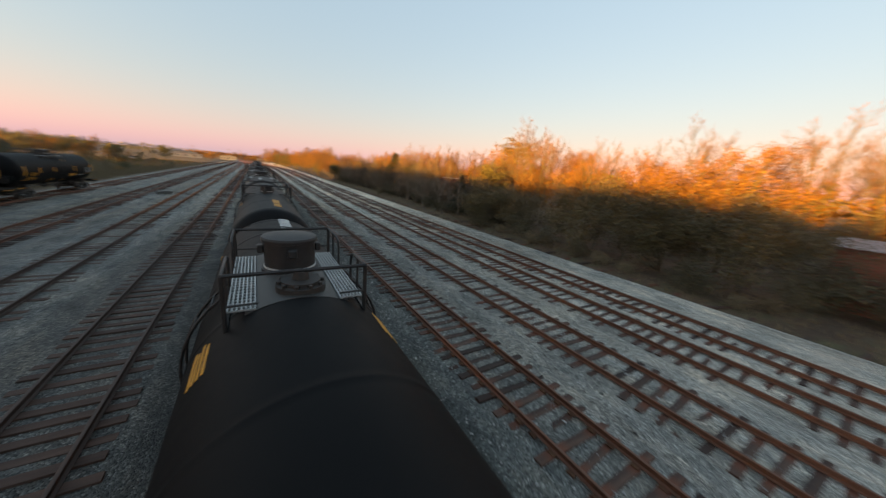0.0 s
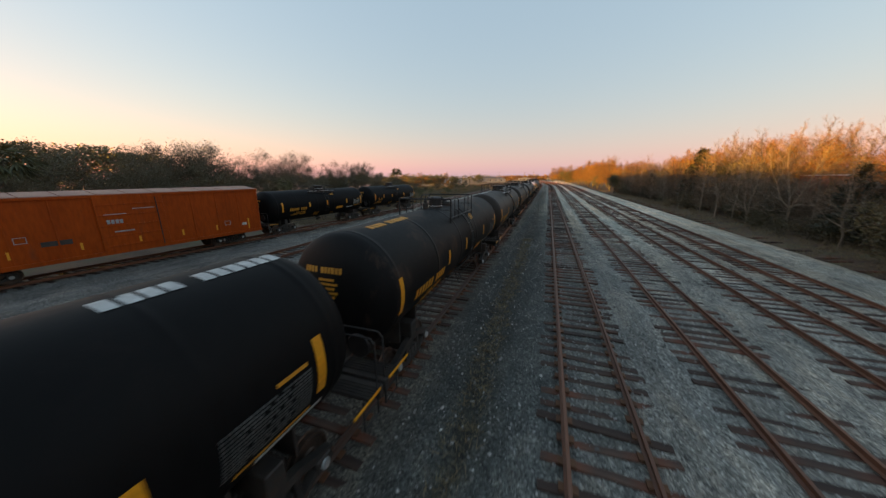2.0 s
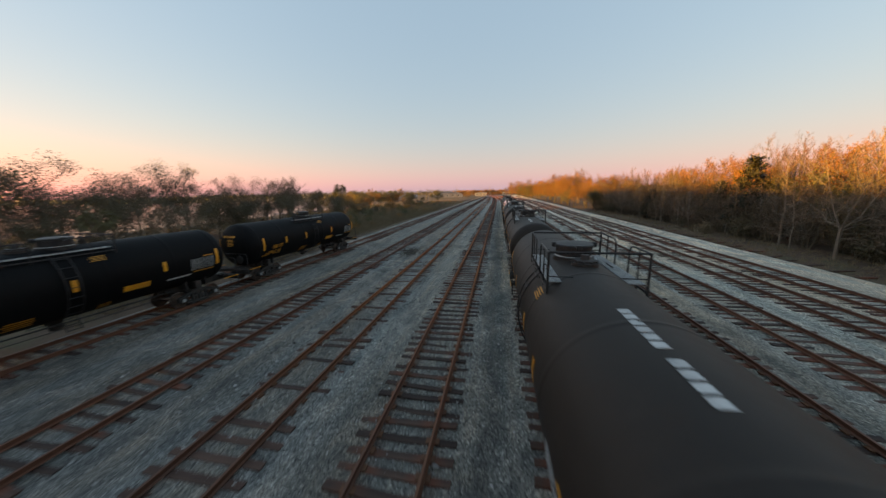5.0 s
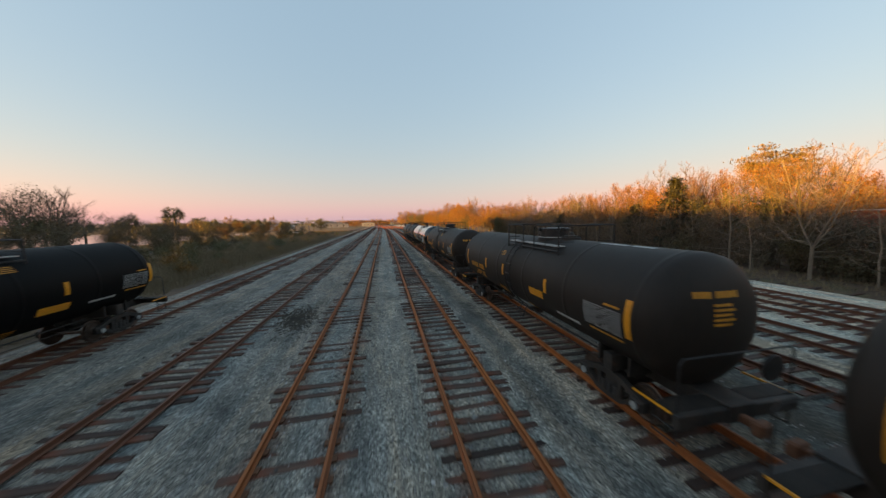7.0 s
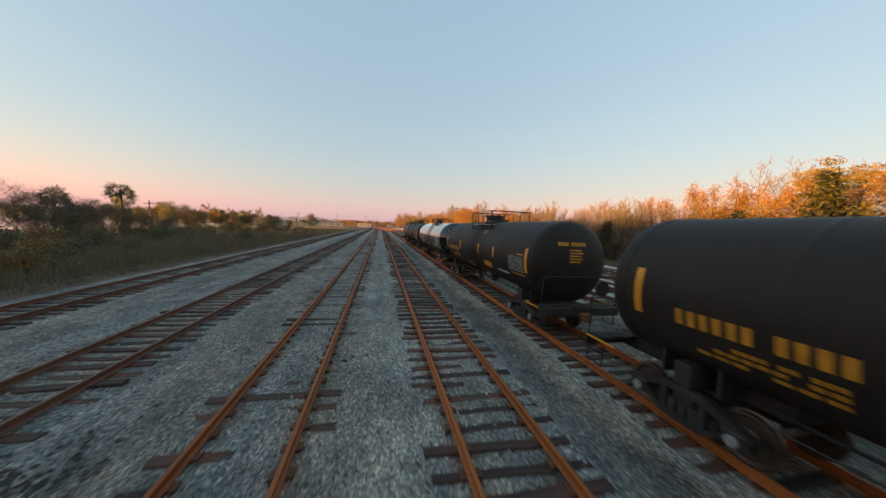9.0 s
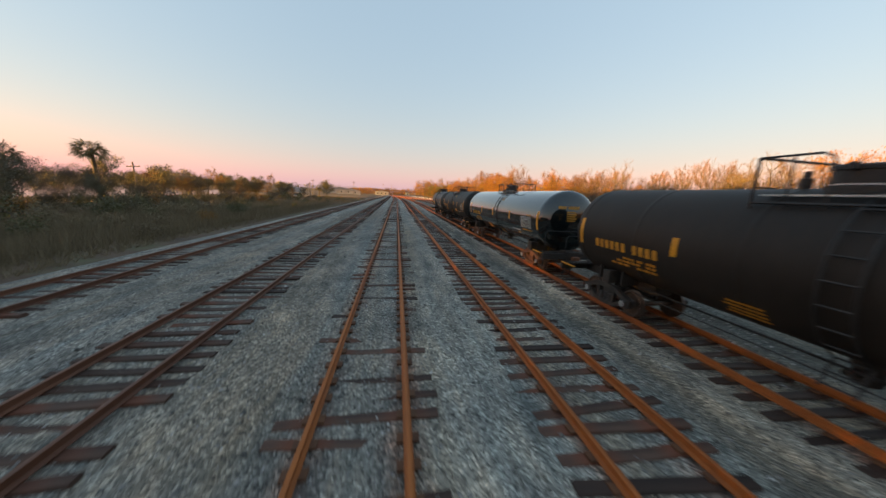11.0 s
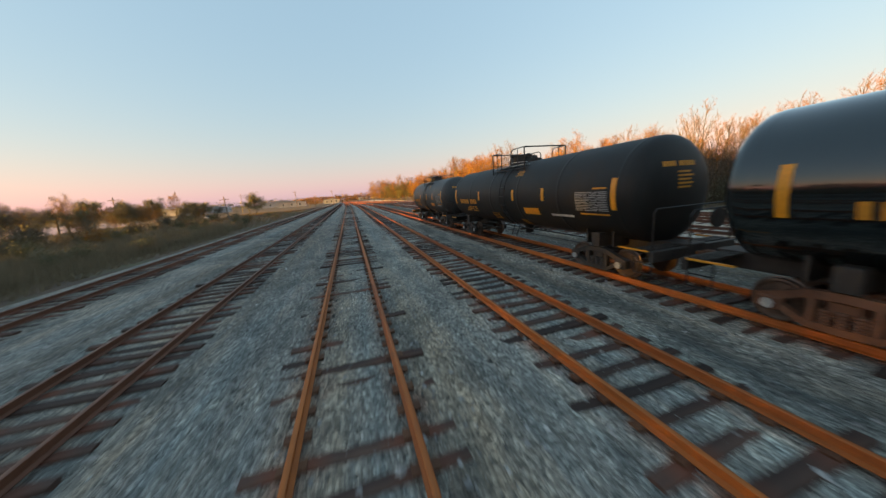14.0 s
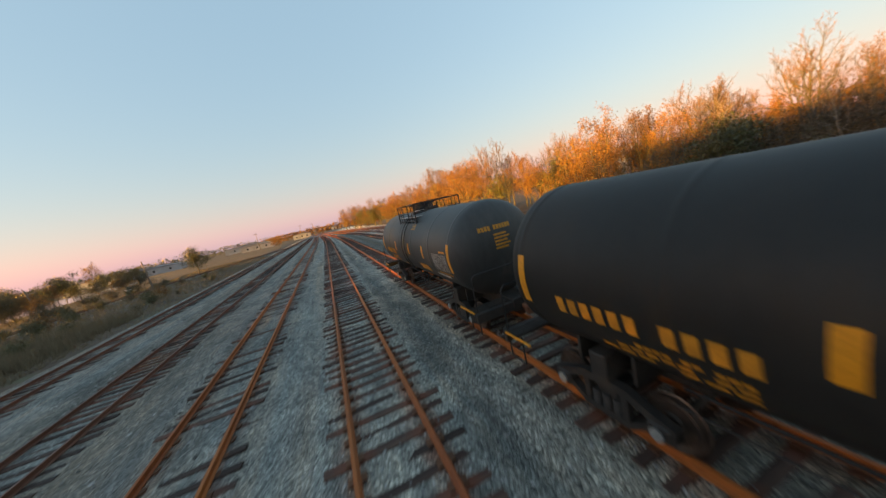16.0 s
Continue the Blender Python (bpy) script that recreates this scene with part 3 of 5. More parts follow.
def make_truck(car, y, steel, label=""):
    truck = part("truck", Shape().box(-1.0, 1.0, y - 0.2, y + 0.2, 0.42, 0.68, 0.03).box(-0.5, 0.5, y - 0.3, y + 0.3, 0.66, 0.78, 0.02), steel, car, label)
    for x in (-1.0, 1.0):
        s = Shape()
        top = [(-1.12, 0.50), (-0.78, 0.60), (-0.42, 0.74), (0, 0.77), (0.42, 0.74), (0.78, 0.60), (1.12, 0.50)]
        low = [(-1.12, 0.40), (-0.72, 0.38), (-0.42, 0.20), (0, 0.18), (0.42, 0.20), (0.72, 0.38), (1.12, 0.40)]
        for line, h in ((top, 0.075), (low, 0.06)):
            k = len(s.v)
            for p, q in line:
                s.v += [(x - 0.075, y + p, q - h), (x + 0.075, y + p, q - h), (x + 0.075, y + p, q + h), (x - 0.075, y + p, q + h)]
            for i in range(len(line) - 1):
                for j in range(4):
                    a, b = k + 4 * i + j, k + 4 * i + (j + 1) % 4
                    s.f.append((a, b, b + 4, a + 4))
            s.f += [(k, k + 3, k + 2, k + 1), tuple(k + 4 * (len(line) - 1) + j for j in range(4))]
        for p in (-0.36, 0.36):
            s.box(x - 0.07, x + 0.07, y + p - 0.06, y + p + 0.06, 0.2, 0.72, 0.015)
        for p in (-0.89, 0.89):
            s.box(x - 0.11, x + 0.11, y + p - 0.17, y + p + 0.17, 0.30, 0.56, 0.03)
        frame_part = part("side_frame", s, steel, truck)
        coil = [(0.235 + 0.0275 * turn, 0.07 + 0.016 * (turn % 2)) for turn in range(11)]
        for p in (-0.2, 0.0, 0.2):
            part("spring", Shape().lathe(coil, (x, y + p), "z", 10), steel, truck)
    for p in (-0.89, 0.89):
        w = Shape()
        for sx in (-1, 1):
            prof = [(sx * 0.675, 0.30), (sx * 0.675, 0.445), (sx * 0.70, 0.455), (sx * 0.715, 0.425), (sx * 0.80, 0.418), (sx * 0.805, 0.38), (sx * 0.77, 0.33), (sx * 0.77, 0.17), (sx * 0.80, 0.13)]
            w.lathe(prof if sx > 0 else prof[::-1], (y + p, 0.418), "x", 28)
        w.lathe([(-1.02, 0.075), (1.02, 0.075)], (y + p, 0.418), "x", 12)
        part("wheelset", w, WHEEL, truck)
        for sx in (-1, 1):
            a, b = sorted((sx * 1.1, sx * 1.15))
            part("bearing_cap", Shape().lathe([(a, 0.10), (b, 0.085)], (y + p, 0.42), "x", 14), BRIGHT, truck)
    return truck


def blocks(y0, y1, gaps):
    """Stretches of the length y0..y1 for a row of characters; gaps: how many in each word."""
    total = sum(gaps) + 0.9 * (len(gaps) - 1)
    step = (y1 - y0) / total
    out, at = [], y0
    for n in gaps:
        for i in range(n):
            out.append((at + 0.1 * step, at + 0.86 * step))
            at += step
        at += 0.9 * step
    return out


def tank_car(at, half, paint, label, marks, tall=0.45, rail_half=1.9, man_y=0.6, man_r=1.0, steel=GEAR, top_text=None, top_paint=WHITE, text_paint=LETTER, panel=True, dusty=False, group="tank cars", truck_label="", rail_w=1.06, upper=None, dome=0.72, panel_paint=None, plate_z=1.76, plate_y=(-2.75, -1.72), pads=True, man_h=0.0, rail_z=4.42, rail_y=0.0, radius=1.5, zc=2.55, flange=0, ladder_y=-0.14, plate_h=0.27, bar=True, panel_at=0.0):
    car = thing("tank_car", label, "tank car", at, group)
    t = Tank(half, radius, zc)
    t.dome = dome
    if paint is TANK_NEW:
        t.seam = 0.0012
    zc, R = t.zc, t.r
    shell = part("tank", t.shell(), paint, car)
    top = zc + R
    # reflective stripes, data and lettering: the other side is the same, turned about
    for side in (-1, 1):
        flip = 1 if side < 0 else -1

        def lay(s, y0, y1, z0, z1):
            a, b = sorted((flip * y0, flip * y1))
            return t.patch(s, a, b, z0, z1, side)
        for i, m in enumerate(marks):
            h, mid = (tall, 2.53) if i in (0, len(marks) - 1) else (0.24, 2.56)
            part("reflector", lay(Shape(), m - 0.085, m + 0.085, mid - h, mid + h), YELLOW, car)
        a, b = marks[-2] + 0.45, marks[-1] - 0.75
        small = Shape()
        row = blocks(a, b, (4, 6))
        for word in (row[:4], row[4:]):
            bar = Shape()
            for p, q in word:
                lay(bar, p, q - 0.03, 2.10, 2.37)
            part("lettering", bar, text_paint, car, "yellow stencilled lettering", "stuff")
        for row, (z, gaps) in enumerate(((1.93, (3, 2, 4)), (1.82, (2, 5)), (1.70, (3, 3)))):
            for p, q in blocks(a + 0.1, a + 1.3 + 0.3 * row, gaps):
                lay(small, p, q, z - 0.04, z + 0.03)
        u0, u1, uz = (-1.45, -0.9, 3.38) if upper is None else (0.7, 1.08, 3.2) if upper == 0 else (-upper, 0.7 - upper, 3.38) if side < 0 else (upper - 0.7, upper, 3.38)
        for k in range(4):
            lay(small, u0, u1 - 0.08 * (k % 2), uz + 0.055 * k, uz + 0.055 * k + 0.022)
        for k in range(4):
            lay(small, 0.9, 1.6 + 0.1 * (k % 2), 1.62 - 0.09 * k, 1.66 - 0.09 * k)
            lay(small, -1.4, -0.95, 1.42 - 0.07 * k, 1.45 - 0.07 * k)
        part("small_lettering", small, text_paint, car, "rows of small yellow stencilled lettering", "stuff")
        if panel:
            part("placard", lay(Shape(), *plate_y, plate_z, plate_z + plate_h), YELLOW, car, "yellow warning placard")
        if bar:
            part("white_bar", lay(Shape(), -4.65, -3.5, 1.77, 1.85), WHITE, car, "white painted bar")
        if panel:
            rows = Shape()
            for k in range(12):
                for p, q in blocks(marks[0] + 0.2 + panel_at, marks[0] + 1.5 + panel_at, ((5, 7, 4), (8, 6), (4, 3, 8), (6, 9))[k % 4]):
                    lay(rows, p, q, 2.03 + 0.051 * k, 2.058 + 0.051 * k)
            part("data_panel", rows, panel_paint or PALE, car, "panel of small pale stencilled rows", "stuff")
            part("panel_line", lay(Shape(), marks[0] + 0.25 + panel_at, marks[0] + 0.75 + panel_at, 2.69, 2.74), text_paint, car)
            part("panel_line", lay(Shape(), marks[0] + 0.2 + panel_at, marks[0] + 1.35 + panel_at, 1.9, 1.95), text_paint, car)
        # ladder up to the platform
        lad = Shape()
        for y in (ladder_y - 0.22, ladder_y + 0.22):
            line = []
            for a in range(-62, 63, 8):
                line.append((side * (R + 0.1) * math.cos(radians(a)), flip * y, zc + (R + 0.1) * math.sin(radians(a))))
            line.insert(0, (side * 0.95, flip * y, 0.62))
            lad.tube(line, 0.022, 6)
        ladder = part("ladder", lad, BLACK, car)
        rungs = [((R + 0.1) * math.cos(radians(a)), zc + (R + 0.1) * math.sin(radians(a))) for a in (-62, -46, -31, -16, -1, 14, 29, 44, 58)] + [(0.93, 0.68), (0.93, 0.92)]
        for x, z in rungs:
            part("rung", Shape().tube([(side * x, flip * (ladder_y - 0.22), z), (side * x, flip * (ladder_y + 0.22), z)], 0.018, 5), BLACK, ladder)
        # grating pad beside the manway
        g = Shape()
        px, L = side * (rail_w - 0.17), rail_half - 0.12
        pz = max(3.86, zc + math.sqrt(R * R - (rail_w - 0.33) ** 2) + 0.03)
        for k in range(7):
            x = px - 0.15 + 0.05 * k
            g.box(x - 0.009, x + 0.009, rail_y - L, rail_y + L, pz - 0.03, pz)
        for k in range(int(2 * L / 0.11) + 1):
            g.box(px - 0.16, px + 0.16, rail_y - L + 0.11 * k - 0.008, rail_y - L + 0.11 * k + 0.008, pz - 0.026, pz - 0.006)
        if pads:
            part("grating", g, BRIGHT, car, "galvanized walkway grating", smooth=0)
        # railing on this side
        rail = Shape()
        x, zt, zb = side * rail_w, rail_z, 3.62
        for e in (-1, 1):
            e0 = rail_y + e * rail_half
            near_gap = rail_y + e * (0.55 if e == flip else 0.35)
            rail.tube([(x, e0, zb - 0.08), (x, e0, zt)], 0.03, 6)
            rail.tube([(x, e0, zt), (x, near_gap + e * 0.18, zt), (x, near_gap + e * 0.05, zt - 0.06), (x, near_gap, zt - 0.18), (x, near_gap, zb)], 0.022, 6)
            rail.tube([(x, (e0 + near_gap) / 2, zb), (x, (e0 + near_gap) / 2, zt)], 0.018, 5)
        rail.tube([(x, rail_y - rail_half, zb + 0.1), (x, rail_y + rail_half, zb + 0.1)], 0.03, 5)
        part("railing", rail, BLACK, car)
        # brake rod along the belly
        part("belly_pipe", Shape().tube([(side * 0.62, -half + 2.9, 0.98), (side * 0.62, half - 2.9, 0.98)], 0.03, 6).tube([(side * 0.8, -half + 2.9, 0.80), (side * 0.8, half - 2.9, 0.80)], 0.016, 5), BLACK, car)
    for e in (-1, 1):
        y = rail_y + e * rail_half
        cross = Shape().tube([(-rail_w, y, rail_z), (rail_w, y, rail_z)], 0.028, 6)
        cross.tube([(-rail_w, y, 4.03), (-0.5, y, 4.03)], 0.016, 5).tube([(0.5, y, 4.03), (rail_w, y, 4.03)], 0.016, 5)
        part("end_railing", cross, BLACK, car)
        text = Shape()
        for p, q in blocks(-0.72, 0.32, (4, 6)):
            t.head_patch(text, p, q, 3.17, 3.3, e)
        for k in range(5):
            t.head_patch(text, -0.3, 0.12 + 0.08 * (k % 2), 2.6 + 0.1 * k, 2.65 + 0.1 * k, e)
        part("end_lettering", text, text_paint, car)
        # saddle, sill, end platform, coupler
        tc = e * (half - 1.9)
        a, b = sorted((e * (half - 3.1), e * (half + 0.38)))
        part("stub_sill", Shape().box(-0.33, 0.33, a, b, 0.78, 1.16, 0.02), GEAR, car)
        part("bolster", Shape().box(-1.12, 1.12, tc - 0.16, tc + 0.16, 0.86, 1.30, 0.02), GEAR, car)
        for dy in (-0.52, 0.52):
            part("saddle", Shape().box(-0.95, 0.95, tc + dy - 0.03, tc + dy + 0.03, 0.9, 1.5), GEAR, car)
        a, b = sorted((e * (half + 0.22), e * (half + 0.36)))
        part("end_beam", Shape().box(-1.5, 1.5, a, b, 0.82, 1.10, 0.015), GEAR, car)
        g = Shape()
        a, b = sorted((e * (half - 0.16), e * (half + 0.22)))
        g.box(-1.5, 1.5, a, b, 1.06, 1.096)
        walkway = part("end_walkway", g, GEAR, car, smooth=0)
        for k in range(5):
            y = a + 0.03 + (b - a - 0.06) * k / 4
            part("slat", Shape().box(-1.5, 1.5, y - 0.02, y + 0.02, 1.096, 1.13), GEAR, walkway, smooth=0)
        for x in (-1.535, 1.5):
            part("edge_stripe", Shape().box(x, x + 0.035, a - 0.5 * (e > 0), b + 0.5 * (e < 0), 1.075, 1.115), YELLOW, car)
        hr = Shape()
        y = e * (half + 0.25)
        for x in (-1.42, 1.42):
            hr.tube([(x, y, 0.45), (x, y, 2.05), (x * 0.93, y, 2.15)], 0.02, 6)
            hr.tube([(x, y - e * 0.5, 0.45), (x, y - e * 0.5, 1.1)], 0.018, 5)
            for z in (0.47, 0.75):
                hr.tube([(x, y, z), (x, y - e * 0.5, z)], 0.016, 5)
        hr.tube([(-1.34, y, 2.15), (1.34, y, 2.15)], 0.02, 6)
        part("end_handrail", hr, BLACK, car)
        c = Shape().box(-0.07, 0.07, *sorted((e * (half + 0.36), e * (half + 0.64))), 0.80, 0.96, 0.02)
        c.box(-0.17, 0.14, *sorted((e * (half + 0.60), e * (half + 0.80))), 0.74, 1.02, 0.04)
        part("coupler", c, GEAR_RUST, car)
        make_truck(car, tc, steel, truck_label)
    brake = Shape().lathe([(-half - 0.30, 0.26), (-half - 0.27, 0.28), (-half - 0.24, 0.26)], (0.85, 1.75), "y", 20)
    part("brake_wheel", brake, BLACK, car)
    # manway housing and valves on top
    man = part("manway_housing", Shape().lathe([(top - 0.12, 0.56 * man_r), (top + 0.02, 0.56 * man_r), (top + 0.03, 0.50 * man_r), (top + 0.30 + man_h, 0.50 * man_r), (top + 0.31 + man_h, 0.54 * man_r), (top + 0.36 + man_h, 0.54 * man_r)], (0, man_y), "z", 32), BLACK, car)
    part("lid", Shape().lathe([(top + 0.36 + man_h, 0.55 * man_r), (top + 0.39 + man_h, 0.53 * man_r), (top + 0.42 + man_h, 0.30 * man_r), (top + 0.425 + man_h, 0.05)], (0, man_y), "z", 32).box(-0.07, 0.07, man_y - 0.66 * man_r, man_y - 0.5 * man_r, top + 0.28, top + 0.42, 0.02).box(-0.62 * man_r, -0.5 * man_r, man_y - 0.07, man_y + 0.07, top + 0.28, top + 0.42, 0.02).box(0.5 * man_r, 0.62 * man_r, man_y - 0.07, man_y + 0.07, top + 0.28, top + 0.42, 0.02), BLACK, man)
    part("base_ring", Shape().lathe([(top + 0.035, 0.515 * man_r), (top + 0.06, 0.515 * man_r)], (0, man_y), "z", 32), WHITE, man, "pale base ring")
    flange_y = man_y - 1.05 * (flange or (1 if man_r > 0.8 else -1))
    v = Shape().lathe([(top - 0.08, 0.34), (top + 0.07, 0.34), (top + 0.08, 0.27), (top + 0.13, 0.27), (top + 0.14, 0.12), (top + 0.26, 0.1)], (0.05, flange_y), "z", 24)
    for k in range(10):
        a = 2 * math.pi * k / 10
        v.lathe([(top + 0.07, 0.03), (top + 0.12, 0.03)], (0.05 + 0.3 * math.cos(a), flange_y + 0.3 * math.sin(a)), "z", 6)
    part("valve_flange", v, GEAR if paint is not TANK_NEW else BLACK, car, "grimy bolted valve flange")
    v = Shape().lathe([(top - 0.05, 0.1), (top + 0.2, 0.1), (top + 0.21, 0.06), (top + 0.34, 0.06)], (-0.1, man_y + (0.85 if flange_y < man_y else -0.85)), "z", 14)
    part("relief_valve", v, GEAR, car)
    part("outlet", Shape().lathe([(0.62, 0.14), (0.66, 0.2), (0.9, 0.2), (1.12, 0.3)], (0, 0), "z", 18).box(-0.5, 0.5, -0.1, 0.1, 0.80, 0.90, 0.02), GEAR, car)
    if dusty:
        s, k = Shape(), 10
        for i in range(k + 1):
            a = radians(63 + 54 * i / k)
            for rr in (R + 0.001, R + 0.008):
                s.v += [(rr * math.cos(a), -rail_half + 0.1, zc + rr * math.sin(a)), (rr * math.cos(a), rail_half - 0.1, zc + rr * math.sin(a))]
        for n0 in range(0, 4 * k, 4):
            s.f += [(n0 + 2, n0 + 3, n0 + 7, n0 + 6), (n0, n0 + 2, n0 + 6, n0 + 4), (n0 + 1, n0 + 5, n0 + 7, n0 + 3)]
        part("white_label", t.patch(Shape(), 1.15, 1.4, top - 0.08, top - 0.05, 1), WHITE, car, "small white stuck-on label")
        part("walk_plate", s, TANK_GREY, car, "dusty grey plate under the walkway", smooth=60)
    if top_text:
        s = Shape()
        y0, y1, zlo, zhi, sd = top_text
        for p, q in blocks(y0, y1, (4, 6)):
            t.patch(s, p, q, top - zlo, top - zhi, sd)
        part("top_lettering", s, top_paint, car, "stencilled lettering along the tank top", "stuff")
    return car


MARKS = (-6.38, -3.15, -0.95, 2.74, 6.5)


def car_at(y, x=0.0, turn=0.0):
    return pose(x, y, 0, 0, 0, turn)


tank_car(car_at(19.03), 5.72, TANK_A, "black tank car with white lettering along its top", (-4.55, -2.4, -0.9, 1.74, 4.57), rail_half=1.36, man_y=0.19, dusty=True, rail_w=0.86, upper=1.95, man_r=0.8, man_h=0.17, panel_paint=FAINT, top_text=(2.9, 5.07, 0.036, 0.0005, 1), top_paint=WHITE, radius=1.44, zc=2.55, flange=1)
tank_car(car_at(32.7), 7.15, TANK_OLD, "rust-stained older black tank car with yellow lettering", (-6.3, -2.9, 0.55, 2.83, 6.4), rail_half=1.6, man_y=-0.4, man_r=0.55, pads=False, dome=0.55, panel_paint=FAINT, top_text=(-5.85, -3.74, 0.038, 0.003, 1), top_paint=LETTER, radius=1.42, zc=2.6)
WARM_TINTED, DUSTY = "dusty black tank car tinted with warm light, yellow reflective stripes", "dusty black tank car with yellow reflective stripes"
for y, paint, label, span, middle in ((48.2, TANK_WARM, WARM_TINTED, 1.65, 0.0), (82.35, TANK_WARM, WARM_TINTED, 1.65, 0.0), (115.65, TANK, DUSTY, 1.48, 0.17)):
    tank_car(car_at(y), 7.3, paint, label, MARKS, rail_half=span, rail_y=middle, rail_z=4.6, dome=0.62, top_text=(-5.9, -3.5, 0.011, 0.0005, -1))
tank_car(car_at(64.8), 7.42, TANK_WARM, WARM_TINTED, (-6.5, -3.02, 0.61, 2.87, 6.27), rail_half=2.0, rail_y=-1.1, man_y=-1.1, man_r=1.1, rail_z=4.58, upper=0, dome=0.62, plate_y=(-2.82, -1.87), plate_z=2.05, top_text=(-5.9, -4.0, 0.011, 0.0005, -1))
tank_car(car_at(99.45), 7.55, TANK_NEW, "new glossy black tank car on rust-brown trucks", (-6.95, -3.24, 0.0, 2.8, 6.37), man_y=0.5, man_r=0.62, dome=0.5, rail_half=1.48, rail_y=-0.27, rail_w=0.72, rail_z=4.5, ladder_y=-0.85, plate_y=(-4.6, -4.25), plate_z=1.62, plate_h=0.1, bar=False, panel_at=0.5, panel_paint=WHITE, steel=GEAR_RUST, truck_label="rust-brown truck")
tank_car(car_at(131.0), 6.1, TANK_GREY, "sun-faded grey-black tank car at the head of the string", (-5.2, -2.6, -0.6, 1.9, 5.1), rail_half=1.4)
# near-black paint here stands in for the shade on their east sides
for y, half, turn, marks in ((48.0, 7.0, -3.4, (-6.1, -3.4, -0.2, 2.3, 5.6)), (63.5, 6.95, -2.2, (-6.4, -2.6, 1.17, 3.5, 5.7))):
    tank_car(car_at(y, track_x("L4", y) - (0.1 if y < 60 else 0.3), turn), half, TANK_A, "black tank car standing on the far track", marks, group="tank cars on the far track")


def box_car(at, half=8.1):
    car = thing("box_car", "faded orange steel box car with a sliding door", "box car", at)
    w, z0, z1 = 1.6, 0.96, 4.35
    part("body", Shape().box(-w, w, -half, half, z0, z1, 0.02), ORANGE, car)
    roof = part("roof", Shape().box(-w - 0.02, w + 0.02, -half, half, z1, z1 + 0.03), ROOF_PALE, car, "pale worn roof")
    for y0, y1 in [(-half + 2 * half * i / 12, -half + 2 * half * (i + 1) / 12) for i in range(12)]:
        sheet_panel, k = Shape(), 0
        for y in (y0 + 0.03, y1 - 0.03):
            sheet_panel.v += [(-w - 0.04, y, z1 - 0.05), (-w - 0.04, y, z1 + 0.06), (0, y, z1 + 0.28), (w + 0.04, y, z1 + 0.06), (w + 0.04, y, z1 - 0.05)]
        for j in range(5):
            sheet_panel.f.append((k + j, k + (j + 1) % 5, k + 5 + (j + 1) % 5, k + 5 + j))
        sheet_panel.f += [tuple(k + j for j in reversed(range(5))), tuple(k + 5 + j for j in range(5))]
        part("panel", sheet_panel, ROOF_PALE, roof)
        part("seam", Shape().box(-w - 0.05, w + 0.05, y1 - 0.03, y1 + 0.03, z1 + 0.03, z1 + 0.1), ROOF_PALE, roof)
    for side in (-1, 1):
        ribs = Shape()
        for k in range(11):
            y = -half + 0.12 + (2 * half - 0.24) * k / 10
            if abs(y) > 1.75:
                ribs.box(*sorted((side * w, side * (w + 0.03))), y - 0.035, y + 0.035, z0 + 0.12, z1 - 0.1, 0.015)
        ribs.box(*sorted((side * w, side * (w + 0.09))), -half, half, z0 - 0.12, z0 + 0.1, 0.01)
        ribs.box(*sorted((side * w, side * (w + 0.08))), -half, half, z1 - 0.12, z1 + 0.02, 0.01)
        part("side_ribs", ribs, ORANGE, car)
        door = part("door", Shape().box(*sorted((side * (w + 0.02), side * (w + 0.10))), -1.6, 1.6, z0 + 0.1, z1 - 0.12, 0.015), ORANGE, car)
        d = Shape()
        for k in range(5):
            z = z0 + 0.35 + 0.62 * k
            d.box(*sorted((side * (w + 0.10), side * (w + 0.13))), -1.55, 1.55, z - 0.03, z + 0.03, 0.01)
        part("door_ribs", d, ORANGE, door)
        part("lock_bar", Shape().tube([(side * (w + 0.16), 1.2, z0 + 0.1), (side * (w + 0.16), 1.2, z1 - 0.2)], 0.025, 6), GEAR, door)
        X = sorted((side * (w + 0.004), side * (w + 0.012)))
        D = sorted((side * (w + 0.101), side * (w + 0.108)))
        flat = 1 if side > 0 else -1
        at_y = lambda a, b: sorted((flat * a, flat * b))
        for y, tall in ((-7.1, 0.2), (-4.86, 0.2), (-2.42, 0.2), (0.07, 0.17), (2.4, 0.2), (4.6, 0.2), (7.05, 0.42)):
            part("reflector", Shape().box(*(D if abs(y) < 1.6 else X), *at_y(y - 0.055, y + 0.055), 1.58 - tall, 1.58 + tall), YELLOW, car)
        rows = Shape()
        rows.box(*D, *at_y(-1.3, -0.3), 3.14, 3.24).box(*D, *at_y(-1.0, -0.1), 2.14, 2.22).box(*D, *at_y(0.0, 1.1), 3.47, 3.51)
        for p, q in blocks(-1.25, -0.5, (4,)):
            rows.box(*D, *at_y(p, q), 2.66, 2.9)
        part("white_lettering", rows, PALE, car, "pale stencilled rows on the door", "stuff")
        rows = Shape()
        for p, q in blocks(-0.1, 1.1, (3, 4, 2)):
            rows.box(*D, *at_y(p, q), 2.53, 2.58)
        part("yellow_lettering", rows, LETTER, car, "thin yellow stencilled row on the door", "stuff")
        part("dark_panel", Shape().box(*X, *at_y(-3.8, -2.7), 1.8, 2.06), GEAR, car, "dark rectangular panel")
        part("pale_plate", Shape().box(*X, *at_y(6.5, 6.86), 1.5, 1.7), WHITE, car, "white rectangular plate")
